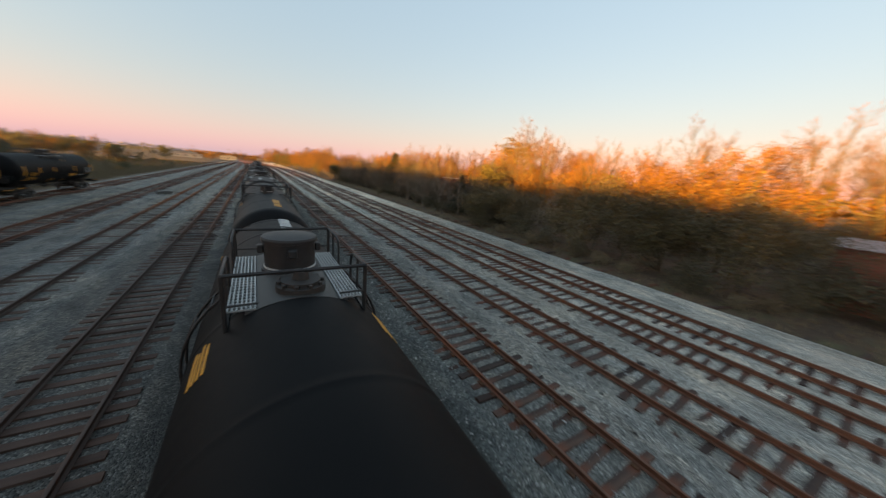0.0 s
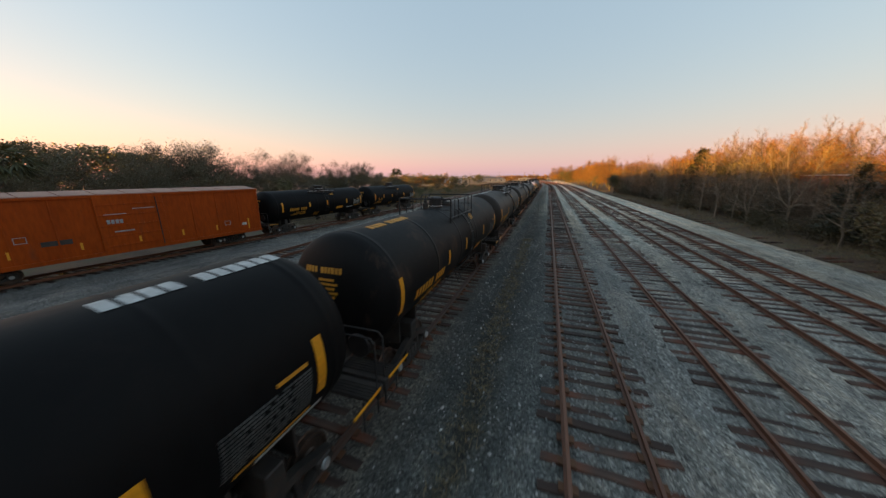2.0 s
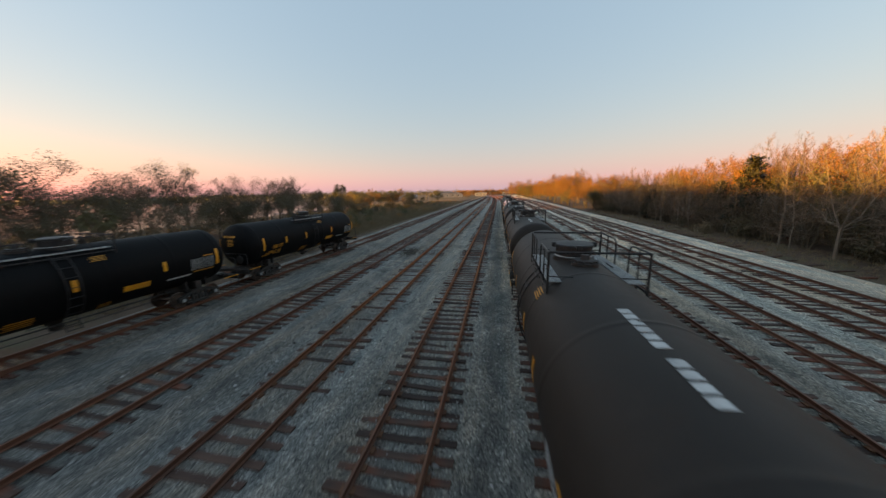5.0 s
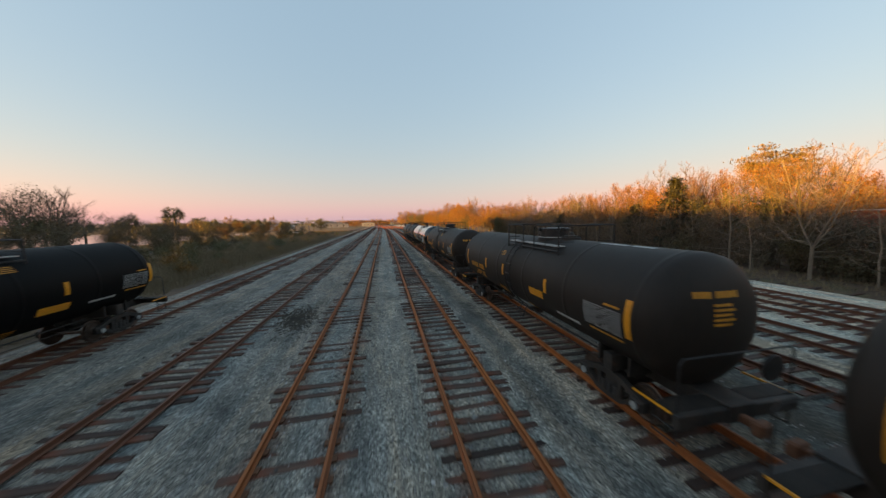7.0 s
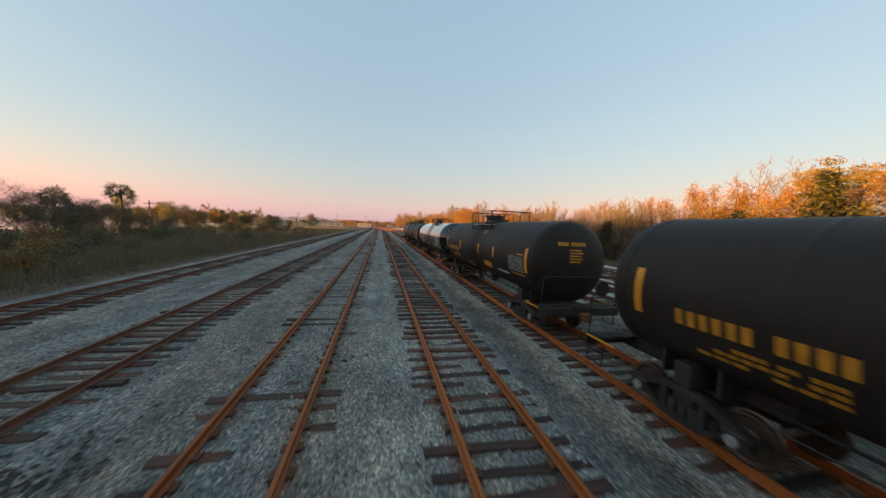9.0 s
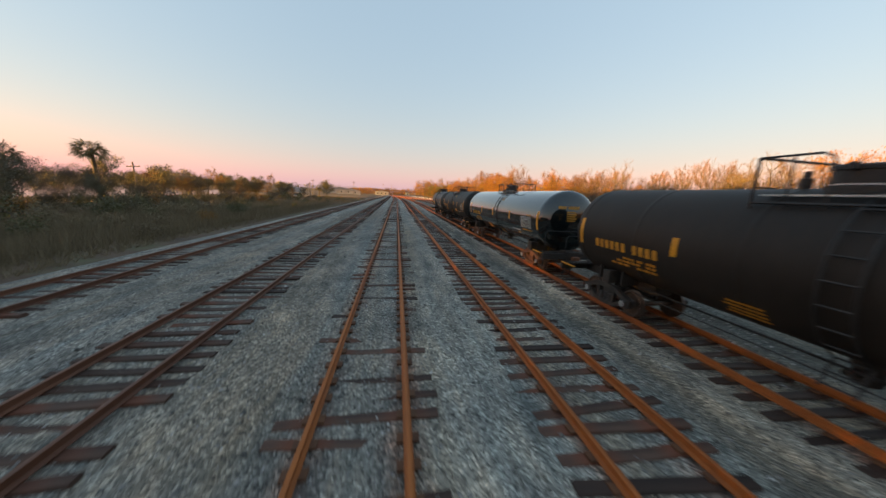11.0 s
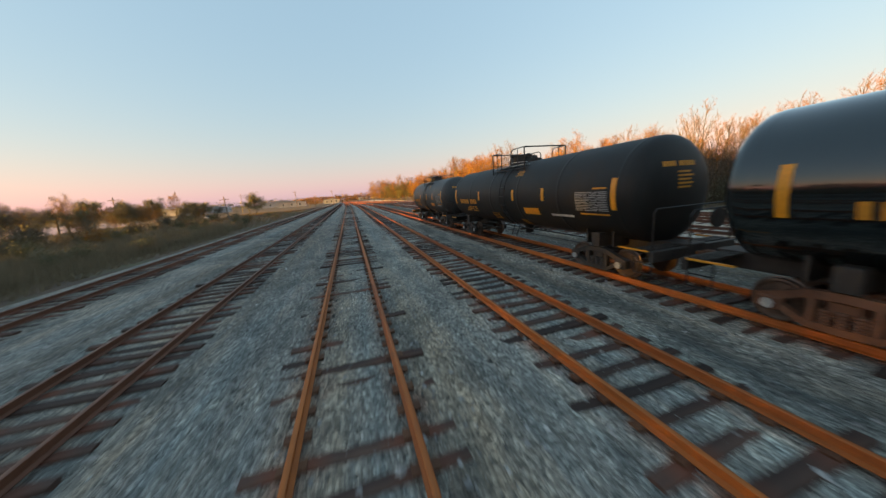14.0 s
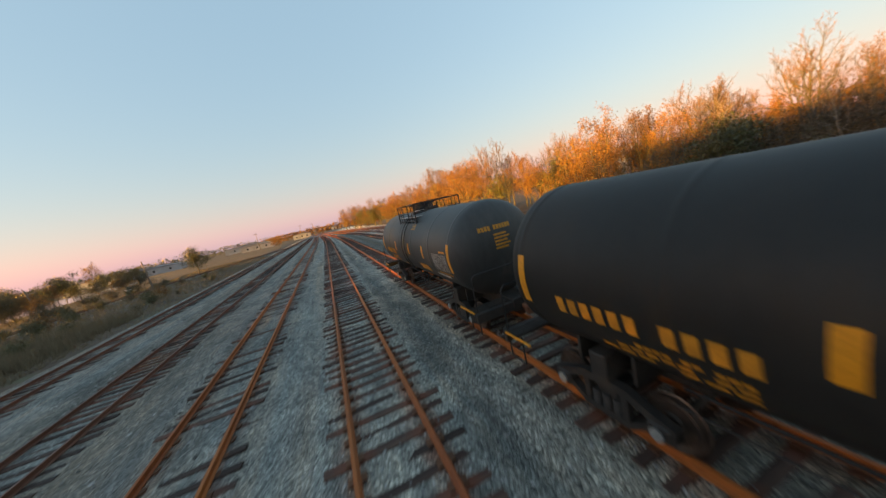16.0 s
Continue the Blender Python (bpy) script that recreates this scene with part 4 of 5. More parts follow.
        for y, z in ((-4.6, 2.1), (5.2, 1.66)):
            mark = Shape().box(*X, *at_y(y, y + 0.42), z, z + 0.03).box(*X, *at_y(y, y + 0.42), z + 0.3, z + 0.33).box(*X, *at_y(y, y + 0.03), z + 0.03, z + 0.3).box(*X, *at_y(y + 0.39, y + 0.42), z + 0.03, z + 0.3)
            part("stencil_frame", mark, PALE, car, "small stencilled outline box", "stuff")
    for e in (-1, 1):
        s = Shape().box(-0.33, 0.33, *sorted((e * (half - 2.6), e * (half + 0.3))), 0.7, 1.05, 0.02)
        part("stub_sill", s, GEAR, car)
        lad = Shape()
        for x in (-1.45, -1.05):
            lad.tube([(x, e * (half + 0.08), 0.6), (x, e * (half + 0.08), 4.3)], 0.02, 5)
        for k in range(9):
            lad.tube([(-1.45, e * (half + 0.08), 0.7 + 0.42 * k), (-1.05, e * (half + 0.08), 0.7 + 0.42 * k)], 0.016, 5)
        part("end_ladder", lad, ORANGE, car)
        ribs = Shape()
        for k in range(6):
            ribs.box(-1.4, 1.4, *sorted((e * half, e * (half + 0.06))), 1.4 + 0.48 * k, 1.55 + 0.48 * k, 0.03)
        part("end_ribs", ribs, ORANGE, car)
        c = Shape().box(-0.07, 0.07, *sorted((e * (half + 0.3), e * (half + 0.64))), 0.80, 0.96, 0.02)
        c.box(-0.17, 0.14, *sorted((e * (half + 0.60), e * (half + 0.80))), 0.74, 1.02, 0.04)
        part("coupler", c, GEAR_RUST, car)
        make_truck(car, e * (half - 2.3), GEAR)
    part("underframe", Shape().box(-0.3, 0.3, -half, half, 0.75, 1.05).box(-1.3, 1.3, -half + 0.2, half - 0.2, 0.92, 1.05), GEAR, car)
    return car


box_car(car_at(31.9, track_x("L4", 31.9), -5.9))

# ---- trees and shrubs ----
def leaf_shape(points, size, rs, long=1.0):
    """One small two-sided leaf (a bent quad) at each point."""
    n = len(points)
    a = rs.normal(size=(n, 3))
    a /= np.linalg.norm(a, axis=1)[:, None]
    b = np.cross(a, rs.normal(size=(n, 3)))
    b /= np.linalg.norm(b, axis=1)[:, None]
    s = size * rs.uniform(0.6, 1.4, (n, 1))
    a, b = a * s * long, b * s * 0.55
    pts = np.stack([points - a, points + b, points + a, points - b], 1).reshape(-1, 3)
    faces = np.arange(n * 4).reshape(n, 4)
    out = Shape()
    out.v, out.f = [tuple(p) for p in pts.tolist()], [tuple(q) for q in faces.tolist()]
    return out


def sliver_shape(starts, ends, width, rs):
    n = len(starts)
    side = np.cross(ends - starts, rs.normal(size=(n, 3)))
    side /= np.linalg.norm(side, axis=1)[:, None] + 1e-9
    pts = np.stack([starts - side * width, starts + side * width, ends], 1).reshape(-1, 3)
    out = Shape()
    out.v, out.f = [tuple(p) for p in pts.tolist()], [tuple(q) for q in np.arange(n * 3).reshape(n, 3).tolist()]
    return out


def limbs(rs, height, spread, lean=0.1, first=0.3, boughs=9, forks=5, up=0.45):
    """A trunk with forking limbs. Gives the shape, and the points along its outer limbs with their directions."""
    s, tips = Shape(), []
    r0 = height * 0.016

    def limb(p, d, length, r, level):
        n = 5 if level == 0 else 4 if level == 1 else 3
        line = [p.copy()]
        for i in range(n):
            d = (d + Vector(rs.normal(0, 0.10 + 0.07 * level, 3)) + Vector((0, 0, up * 0.22 * (level > 0)))).normalized()
            p = p + d * length / n
            line.append(p.copy())
            if level >= 1:
                tips.append((p.copy(), d.copy(), level))
        s.tube(line, r, (7, 5, 4)[level], r * (0.35 if level else 0.22))
        if level < 2:
            kids = boughs if level == 0 else forks
            for k in range(kids):
                f = first + (1 - first) * (k + rs.uniform(0, 1)) / kids if level == 0 else 0.3 + 0.7 * (k + rs.uniform(0, 1)) / kids
                i = min(int(f * n), n - 1)
                q = line[i].lerp(line[i + 1], f * n - i)
                turn = rs.uniform(0, 6.283)
                out = Vector((math.cos(turn), math.sin(turn), 0))
                nd = (d * (0.35 if level == 0 else 0.8) + out * rs.uniform(0.6, 1.0) + Vector((0, 0, up))).normalized()
                ln = (spread * (1.15 - 0.55 * f) if level == 0 else length * rs.uniform(0.35, 0.6))
                limb(q, nd, ln, r * (0.42 if level == 0 else 0.5) * (1.1 - 0.5 * f), level + 1)

    limb(Vector((0, 0, -0.4)), Vector((rs.normal(0, lean), rs.normal(0, lean), 1)).normalized(), height * 0.92, r0, 0)
    return s, tips


def winter_tree(name, seed, height, spread, bark, twig, label, leaders=1, fork_at=0.25, first=0.15, limb_count=24, low=5, high=60, rise=0.25, forks=6, sprays=7, twig_width=0.009, trunk=0.0, leaf=None, leaves=0, leaf_size=0.06, clump=0.14, low_leaves=False):
    """A leafless or thinly leaved tree: leaders, limbs along them, forks on the limbs and sprays of twigs."""
    rs = np.random.default_rng(seed)
    s, starts, ends = Shape(), [], []
    r0 = trunk or height * 0.0125
    lines = []
    if leaders == 1:
        lean = rs.normal(0, 0.035 * height, 2)
        lines.append([Vector((lean[0] * f * f + rs.normal(0, 0.05), lean[1] * f * f + rs.normal(0, 0.05), -0.4 + (height + 0.4) * f)) for f in (0, 0.15, 0.3, 0.45, 0.6, 0.75, 0.9, 1.0)])
    for k in range(leaders if leaders > 1 else 0):
        a = 6.283 * (k + rs.uniform(0, 0.6)) / leaders
        out = Vector((math.cos(a), math.sin(a), 0)) * spread * rs.uniform(0.25, 0.6)
        top = height * rs.uniform(0.8, 1.0)
        base = Vector((math.cos(a), math.sin(a), 0)) * (0.05 + 0.25 * (fork_at < 0.05))
        line = [base + Vector((0, 0, -0.4)), base + Vector((0, 0, max(fork_at * height, 0.1)))]
        for f in (0.2, 0.45, 0.7, 1.0):
            line.append(Vector((0, 0, fork_at * height + (top - fork_at * height) * f)) + base + out * f ** 0.75 + Vector(rs.normal(0, 0.09, 3)))
        lines.append(line)
    for line in lines:
        n = len(line) - 1
        s.tube(line, r0 * (1.0 if leaders == 1 else 0.75 if fork_at > 0.05 else 0.5), 7, r0 * 0.12)
        count = max(3, limb_count // len(lines))
        for k in range(count):
            g = (k + rs.uniform(0, 1)) / count
            f = first + (0.97 - first) * g
            i = min(int(f * n), n - 1)
            at = line[i].lerp(line[i + 1], f * n - i)
            a = k * 2.399 + rs.uniform(-0.6, 0.6)
            e = radians(low + (high - low) * g + rs.normal(0, 8))
            d = Vector((math.cos(a) * math.cos(e), math.sin(a) * math.cos(e), math.sin(e)))
            reach = spread * (1.0 - 0.72 * g) * rs.uniform(0.65, 1.15)
            limb = [at + d * reach * q + Vector((0, 0, rise * reach * q * q)) + Vector(rs.normal(0, 0.035 * reach, 3)) * (q > 0) for q in (0, 0.3, 0.65, 1.0)]
            s.tube(limb, r0 * (0.34 - 0.2 * g), 4, r0 * 0.05)
            for j in range(forks):
                q = 0.2 + 0.8 * (j + rs.uniform(0, 1)) / forks
                m = min(int(q * 3), 2)
                p = limb[m].lerp(limb[m + 1], q * 3 - m)
                way = (limb[m + 1] - limb[m]).normalized()
                side = way.orthogonal()
                side.rotate(Matrix.Rotation(rs.uniform(0, 6.283), 3, way))
                way = (way + side * rs.uniform(0.5, 1.0) + Vector((0, 0, 0.25))).normalized()
                length = reach * (0.5 - 0.25 * q) + 0.15
                mid = p + way * length * 0.5 + Vector(rs.normal(0, 0.05 * length, 3))
                tip = p + way * length + Vector((0, 0, 0.1 * length))
                s.tube([p, mid, tip], r0 * 0.08 + 0.003, 3, 0.003)
                for h in range(sprays):
                    w = rs.uniform(0.15, 1.0)
                    root = p.lerp(mid, w * 2) if w < 0.5 else mid.lerp(tip, w * 2 - 1)
                    starts.append(root[:])
                    ends.append((root + (way + Vector(rs.normal(0, 0.55, 3)) + Vector((0, 0, 0.2))).normalized() * (0.18 + 0.4 * length * rs.uniform(0.4, 1.0)))[:])
    tree = thing(name, label, "tree")
    part("trunk", s, bark, tree, smooth=60)
    a, b = np.array(starts), np.array(ends)
    part("twig_crown", sliver_shape(a, b, twig_width, rs), twig, tree, smooth=0)
    if leaf:
        pick = rs.integers(0, len(a), leaves)
        at = a[pick] + (b - a)[pick] * rs.uniform(0.2, 1.1, (leaves, 1)) + rs.normal(0, clump, (leaves, 3))
        if low_leaves:
            at[:, 2] *= 0.75
        part("leaves", leaf_shape(at[at[:, 2] > 0.05], leaf_size, rs), leaf, tree, smooth=0)
    return tree


def leafy_tree(name, seed, height, spread, leaf, count, size, first=0.25, up=0.35, flat=1.0, clump=0.55, boughs=11, label=""):
    rs = np.random.default_rng(seed)
    s, tips = limbs(rs, height * 0.9, spread, 0.08, first, boughs, 5, up)
    tree = thing(name, label, "tree" if height > 3 else "shrub")
    part("trunk", s, BARK, tree, smooth=60)
    pts = np.array([t[0][:] for t in tips])
    keep = rs.uniform(0, 1, len(pts)) < 0.8
    pts = pts[keep]
    centre = pts[rs.integers(0, len(pts), count)]
    at = centre + np.clip(rs.normal(0, clump, (count, 3)), -1.5 * clump, 1.5 * clump) * np.array([1, 1, 0.62 * flat])
    at = at[at[:, 2] > 0.15]
    part("crown", leaf_shape(at, size, rs), leaf, tree, smooth=0)
    return tree


def shrub(name, seed, height, width, leaf, count, size, label):
    rs = np.random.default_rng(seed)
    bush = thing(name, label, "shrub")
    s = Shape()
    heads = []
    for k in range(9):
        a, q = rs.uniform(0, 6.283), rs.uniform(0.2, 1.0)
        tip = Vector((math.cos(a) * q * width * 0.75, math.sin(a) * q * width * 0.75, height * (1.05 - 0.5 * q) * rs.uniform(0.75, 1.1)))
        s.tube([(0.1 * math.cos(a), 0.1 * math.sin(a), -0.3), tip * 0.5 + Vector((0, 0, 0.1)), tip], 0.03, 4, 0.008)
        heads += [tip, tip * 0.75, tip * 0.5]
    part("stem", s, BARK, bush, smooth=60)
    pts = np.array([h[:] for h in heads])
    at = pts[rs.integers(0, len(pts), count)] + rs.normal(0, 0.24, (count, 3)) * np.array([width, width, height * 0.6])
    at = at[at[:, 2] > 0.02]
    part("foliage", leaf_shape(at, size, rs, 1.2), leaf, bush, smooth=0)
    return bush


def cedar(seed, height, width):
    rs = np.random.default_rng(seed)
    tree = thing("cedar_tree", "dark green conical cedar tree", "tree")
    s = Shape().tube([(0, 0, -0.4), (0.05, 0, height * 0.5), (0, 0.03, height)], 0.14, 7, 0.02)
    pts = []
    for k in range(60):
        z = height * (0.08 + 0.9 * k / 60)
        r = width * (1 - z / height) ** 0.8 * rs.uniform(0.65, 1.1)
        a = rs.uniform(0, 6.283)
        end = Vector((math.cos(a) * r, math.sin(a) * r, z + 0.15 * r))
        s.tube([(0, 0, z - 0.15 * r), end], 0.025, 3, 0.006)
        pts += [end * f + Vector((0, 0, (1 - f) * z)) for f in (1.0, 0.75, 0.5)]
    part("trunk", s, BARK, tree, smooth=60)
    pts = np.array([p[:] for p in pts])
    at = pts[rs.integers(0, len(pts), 4200)] + rs.normal(0, 0.22, (4200, 3)) * np.array([1, 1, 0.8])
    part("crown", leaf_shape(at, 0.10, rs, 1.4), LEAF_CEDAR, tree, smooth=0)
    return tree


def palm(seed, height, lean=0.03):
    rs = np.random.default_rng(seed)
    tree = thing("palm_tree", "cabbage palm with a shaggy trunk and round head of fronds", "palm tree")
    top = Vector((rs.normal(0, lean) * height, rs.normal(0, lean) * height, height))
    s = Shape().tube([(0, 0, -0.4), top * 0.5 + Vector((0.1, 0, 0)), top], 0.19, 9, 0.16)
    for k in range(26):
        f = 0.55 + 0.45 * k / 26
        a = k * 2.4
        p = top * f
        s.tube([p, p + Vector((math.cos(a) * 0.3, math.sin(a) * 0.3, 0.22))], 0.04, 4, 0.015)
    part("trunk", s, BARK, tree, smooth=60)
    verts, faces = [], []
    for k in range(34):
        a, e = k * 2.399 + rs.uniform(-0.3, 0.3), math.asin(-0.6 + 1.5 * (k + 0.5) / 34)
        d = Vector((math.cos(a) * math.cos(e), math.sin(a) * math.cos(e), math.sin(e)))
        side = d.cross(Vector((0, 0, 1))).normalized()
        upv = side.cross(d)
        hub = top + d * rs.uniform(0.65, 1.15)
        for j in range(11):
            b = radians(-75 + 15 * j)
            tip = hub + (d * math.cos(b) + side * math.sin(b)) * rs.uniform(0.6, 1.15) + Vector((0, 0, -0.45)) * abs(math.sin(b)) - Vector((0, 0, 0.3))
            w = (side * math.cos(b) - d * math.sin(b)) * 0.055
            n = len(verts)
            verts += [hub - w * 0.4, hub.lerp(tip, 0.5) - w + upv * 0.04, tip, hub.lerp(tip, 0.5) + w + upv * 0.04]
            faces.append((n, n + 1, n + 2, n + 3))
        n = len(verts)
        verts += [top - side * 0.02, top + side * 0.02, hub + side * 0.015, hub - side * 0.015]
        faces.append((n, n + 1, n + 2, n + 3))
    crown = Shape()
    crown.v, crown.f = [tuple(p) for p in verts], faces
    part("frond_head", crown, LEAF_OLIVE, tree, smooth=0)
    return tree


def umbrella_pine(seed, height):
    rs = np.random.default_rng(seed)
    tree = thing("pine_tree", "tall flat-topped pine with open layered limbs", "tree")
    s = Shape().tube([(0, 0, -0.4), (0.4, 0.2, height * 0.4), (0.2, -0.3, height * 0.8), (0.5, 0, height * 0.93)], 0.42, 8, 0.12)
    heads = []
    for k in range(44):
        a, f = rs.uniform(0, 6.283), rs.uniform(0.15, 0.95)
        reach = rs.uniform(4.0, 8.6) * (0.7 + 0.5 * f)
        root = Vector((0.3, 0, height * (f - 0.14)))
        end = Vector((math.cos(a) * reach, math.sin(a) * reach, height * (0.66 + 0.33 * f) - 0.012 * reach * reach))
        s.tube([root, root.lerp(end, 0.5) + Vector((0, 0, 0.5)), end], 0.1, 5, 0.03)
        heads += [end, root.lerp(end, 0.72) + Vector((0, 0, 0.5))]
    part("trunk", s, BARK, tree, smooth=60)
    pts = np.array([h[:] for h in heads])
    at = pts[rs.integers(0, len(pts), 8000)] + rs.normal(0, 1, (8000, 3)) * np.array([1.3, 1.3, 0.3])
    part("crown", leaf_shape(at, 0.2, rs, 1.5), LEAF_PINE, tree, smooth=0)
    return tree


PALE_ONE, PALE_BIG, GREY_ONE = "pale leafless tree with level spreading limbs", "pale leafless tree with forked leaders and long lower limbs", "grey leafless tree with a crown of fine twigs"
PALE_TREES = [winter_tree("bare_tree", 11, 8.6, 2.9, PALE_BARK, TWIG_GREY, PALE_ONE, 1, 0.25, 0.14, 30, 2, 40, 0.05, 6, 6), winter_tree("bare_tree", 12, 9.8, 4.4, PALE_BARK, TWIG_GREY, PALE_BIG, 3, 0.26, 0.12, 36, 4, 55, 0.3, 7, 7, trunk=0.105), winter_tree("bare_tree", 13, 6.6, 2.1, PALE_BARK, TWIG_GREY, PALE_ONE, 1, 0.25, 0.2, 24, 5, 50, 0.1, 5, 6, trunk=0.07), winter_tree("bare_tree", 14, 8.2, 3.2, PALE_BARK, TWIG_GREY, PALE_BIG, 2, 0.15, 0.2, 28, 10, 60, 0.3, 6, 7, trunk=0.1)]
BARE = [winter_tree("bare_tree", 15, 10.5, 3.4, BARK, TWIG, GREY_ONE, 3, 0.35, 0.35, 33, 15, 75, 0.35, 7, 10), winter_tree("bare_tree", 16, 12.0, 3.9, BARK, TWIG, GREY_ONE, 4, 0.3, 0.4, 40, 10, 70, 0.4, 7, 10), winter_tree("bare_tree", 17, 9.0, 4.6, BARK, TWIG_GREY, GREY_ONE, 4, 0.22, 0.35, 40, 5, 55, 0.25, 7, 8, trunk=0.2)]
GOLD = [winter_tree("golden_tree", 21 + k, h, w, BARK, TWIG, "winter tree with thin golden-brown foliage", 3, 0.25, 0.22, 33, 8, 70, 0.35, 6, 6, leaf=LEAF_GOLD, leaves=n, leaf_size=0.075, clump=0.2) for k, (h, w, n) in enumerate(((9.5, 3.3, 4000), (11.0, 3.4, 3400), (8.0, 3.5, 4400)))]
OLIVE = [leafy_tree("olive_tree", 31 + k, h, w, LEAF_OLIVE, 4600, 0.12, 0.2, 0.35, 1.0, 0.55, 12, "tree with dull olive-green foliage") for k, (h, w) in enumerate(((8.5, 3.6), (7.0, 3.2)))]
HEDGE = [leafy_tree("hedge_tree", 91 + k, h, w, LEAF_HEDGE, 9000, 0.085, 0.08, 0.2, 1.0, 0.6, 14, "dense brown-green evergreen tree of the hedge") for k, (h, w) in enumerate(((7.2, 3.6), (6.4, 3.4)))]
THICKET = [winter_tree("thicket_tree", 95 + k, h, w, BARK, TWIG_GREY, "leafless grey-brown thicket of crowded stems", 7, 0.02, 0.12, 42, 35, 75, 0.4, 5, 7, 0.008, 0.13, LEAF_THICKET, 1500, 0.07, 0.2, True) for k, (h, w) in enumerate(((6.0, 2.3), (5.0, 2.0), (7.0, 2.2)))]
OAK = [leafy_tree("oak_tree", 41 + k, h, w, LEAF_GREEN, 11000, 0.06, 0.12, 0.25, 1.0, 0.46, 14, "dense dark evergreen oak tree") for k, (h, w) in enumerate(((7.5, 4.0), (9.0, 4.2), (6.0, 3.6)))]
CEDAR = [cedar(51, 7.8, 3.0), cedar(52, 6.2, 2.5)]
PALM = [palm(61, 6.3), palm(62, 5.2), palm(63, 4.4)]
SCRUB = [shrub("shrub", 71, 1.9, 1.5, LEAF_OLIVE, 1400, 0.06, "olive-green shrub in the scrub strip"), shrub("shrub", 72, 1.3, 1.3, GRASS, 1200, 0.055, "dry grey-brown winter shrub"), shrub("shrub", 73, 2.6, 1.9, LEAF_GREEN, 1700, 0.07, "dark green rounded shrub"), shrub("shrub", 74, 2.0, 1.6, LEAF_GOLD, 1400, 0.06, "golden-brown leafy winter shrub")]
used = set()


def plant(ob, x, y, size=1.0, group="", turn=None, sink=0.0):
    """Sets the first of a kind at its place, and copies of it after that."""
    m = pose(x, y, land_height(x, y) - sink, 0, 0, random.uniform(0, 360) if turn is None else turn)
    if ob.name not in used:
        used.add(ob.name)
        ob.matrix_world = m @ Matrix.Scale(size, 4)
        got = ob
    else:
        old = ob.scale.copy()
        ob.scale = (size, size, size)
        got = copy_thing(ob, m)
        ob.scale = old
    if group:
        got["group"] = group
    return got


random.seed(5)
RIGHT, LEFT = "trees along the woods' edge", "trees beyond the far track"
EDGE = "shrubs along the woods' edge"
# right side: a hedge of evergreens first, then pale bare trees before a grey thicket, golden woods behind
y = 16.5
while y < 47:
    if not 33.5 < y < 36.5:
        plant(random.choice(HEDGE + HEDGE + OAK[2:]), 26.4 + random.uniform(-1.0, 1.2), y, random.uniform(0.8, 1.0) * (1.0 if y < 33 else 0.85), RIGHT)
    plant(random.choice(SCRUB[1:3]), 24.0 + random.uniform(-0.5, 0.8), y + random.uniform(-1, 1), random.uniform(0.6, 1.0), EDGE)
    y += random.uniform(2.2, 3.0)
for x, y, k, s in ((25.6, 69.6, 1, 1.0), (25.3, 73.2, 2, 0.8), (26.2, 75.6, 0, 1.0), (26.0, 66.4, 2, 1.0), (25.4, 62.5, 3, 0.95), (26.4, 58.4, 1, 0.9), (25.8, 54.5, 0, 0.9), (25.0, 50.2, 3, 0.9), (27.6, 79.8, 3, 0.8), (26.4, 83.5, 2, 0.9), (27.0, 87.0, 0, 0.85), (26.0, 90.5, 3, 0.9), (26.6, 94.5, 2, 1.05), (26.0, 98.5, 0, 0.9), (27.0, 102.5, 3, 0.85), (26.2, 107.0, 2, 1.0), (26.8, 111.5, 0, 0.8), (26.0, 116.0, 3, 0.85), (27.2, 121.0, 1, 0.75), (26.4, 126.0, 2, 1.0), (27.0, 132.0, 0, 0.85), (27.6, 35.2, 3, 0.85)):
    plant(PALE_TREES[k], x, y, s, RIGHT)
for x, y, s in ((28.3, 13.0, 1.1), (27.6, 16.2, 1.0), (28.8, 15.0, 1.2)):
    plant(SCRUB[2], x, y, s, EDGE)
plant(CEDAR[0], 28.4, 83.5, 1.25, RIGHT)
plant(CEDAR[1], 29.2, 90.0, 1.1, RIGHT)
plant(CEDAR[0], 26.0, 51.5, 0.8, RIGHT)
plant(CEDAR[1], 27.8, 106.0, 0.95, RIGHT)
y = 44.0
while y < 140:
    plant(random.choice(THICKET), 27.8 + random.uniform(-0.9, 0.9), y, random.uniform(0.7, 1.0), RIGHT)
    plant(random.choice(THICKET), 30.4 + random.uniform(-1.0, 1.0), y + 1.1, random.uniform(0.8, 1.05), RIGHT)
    if random.random() < 0.55:
        plant(random.choice((SCRUB[1], SCRUB[2], SCRUB[2])), 26.8 + random.uniform(-1.8, 1.8), y + 0.6, random.uniform(0.6, 1.2), EDGE)
    if random.random() < 0.4:
        plant(random.choice(OAK[2:] + HEDGE), 30.0 + random.uniform(-1.0, 1.5), y, random.uniform(0.55, 0.75), RIGHT)
    y += random.uniform(1.7, 2.5)
y = -8.0
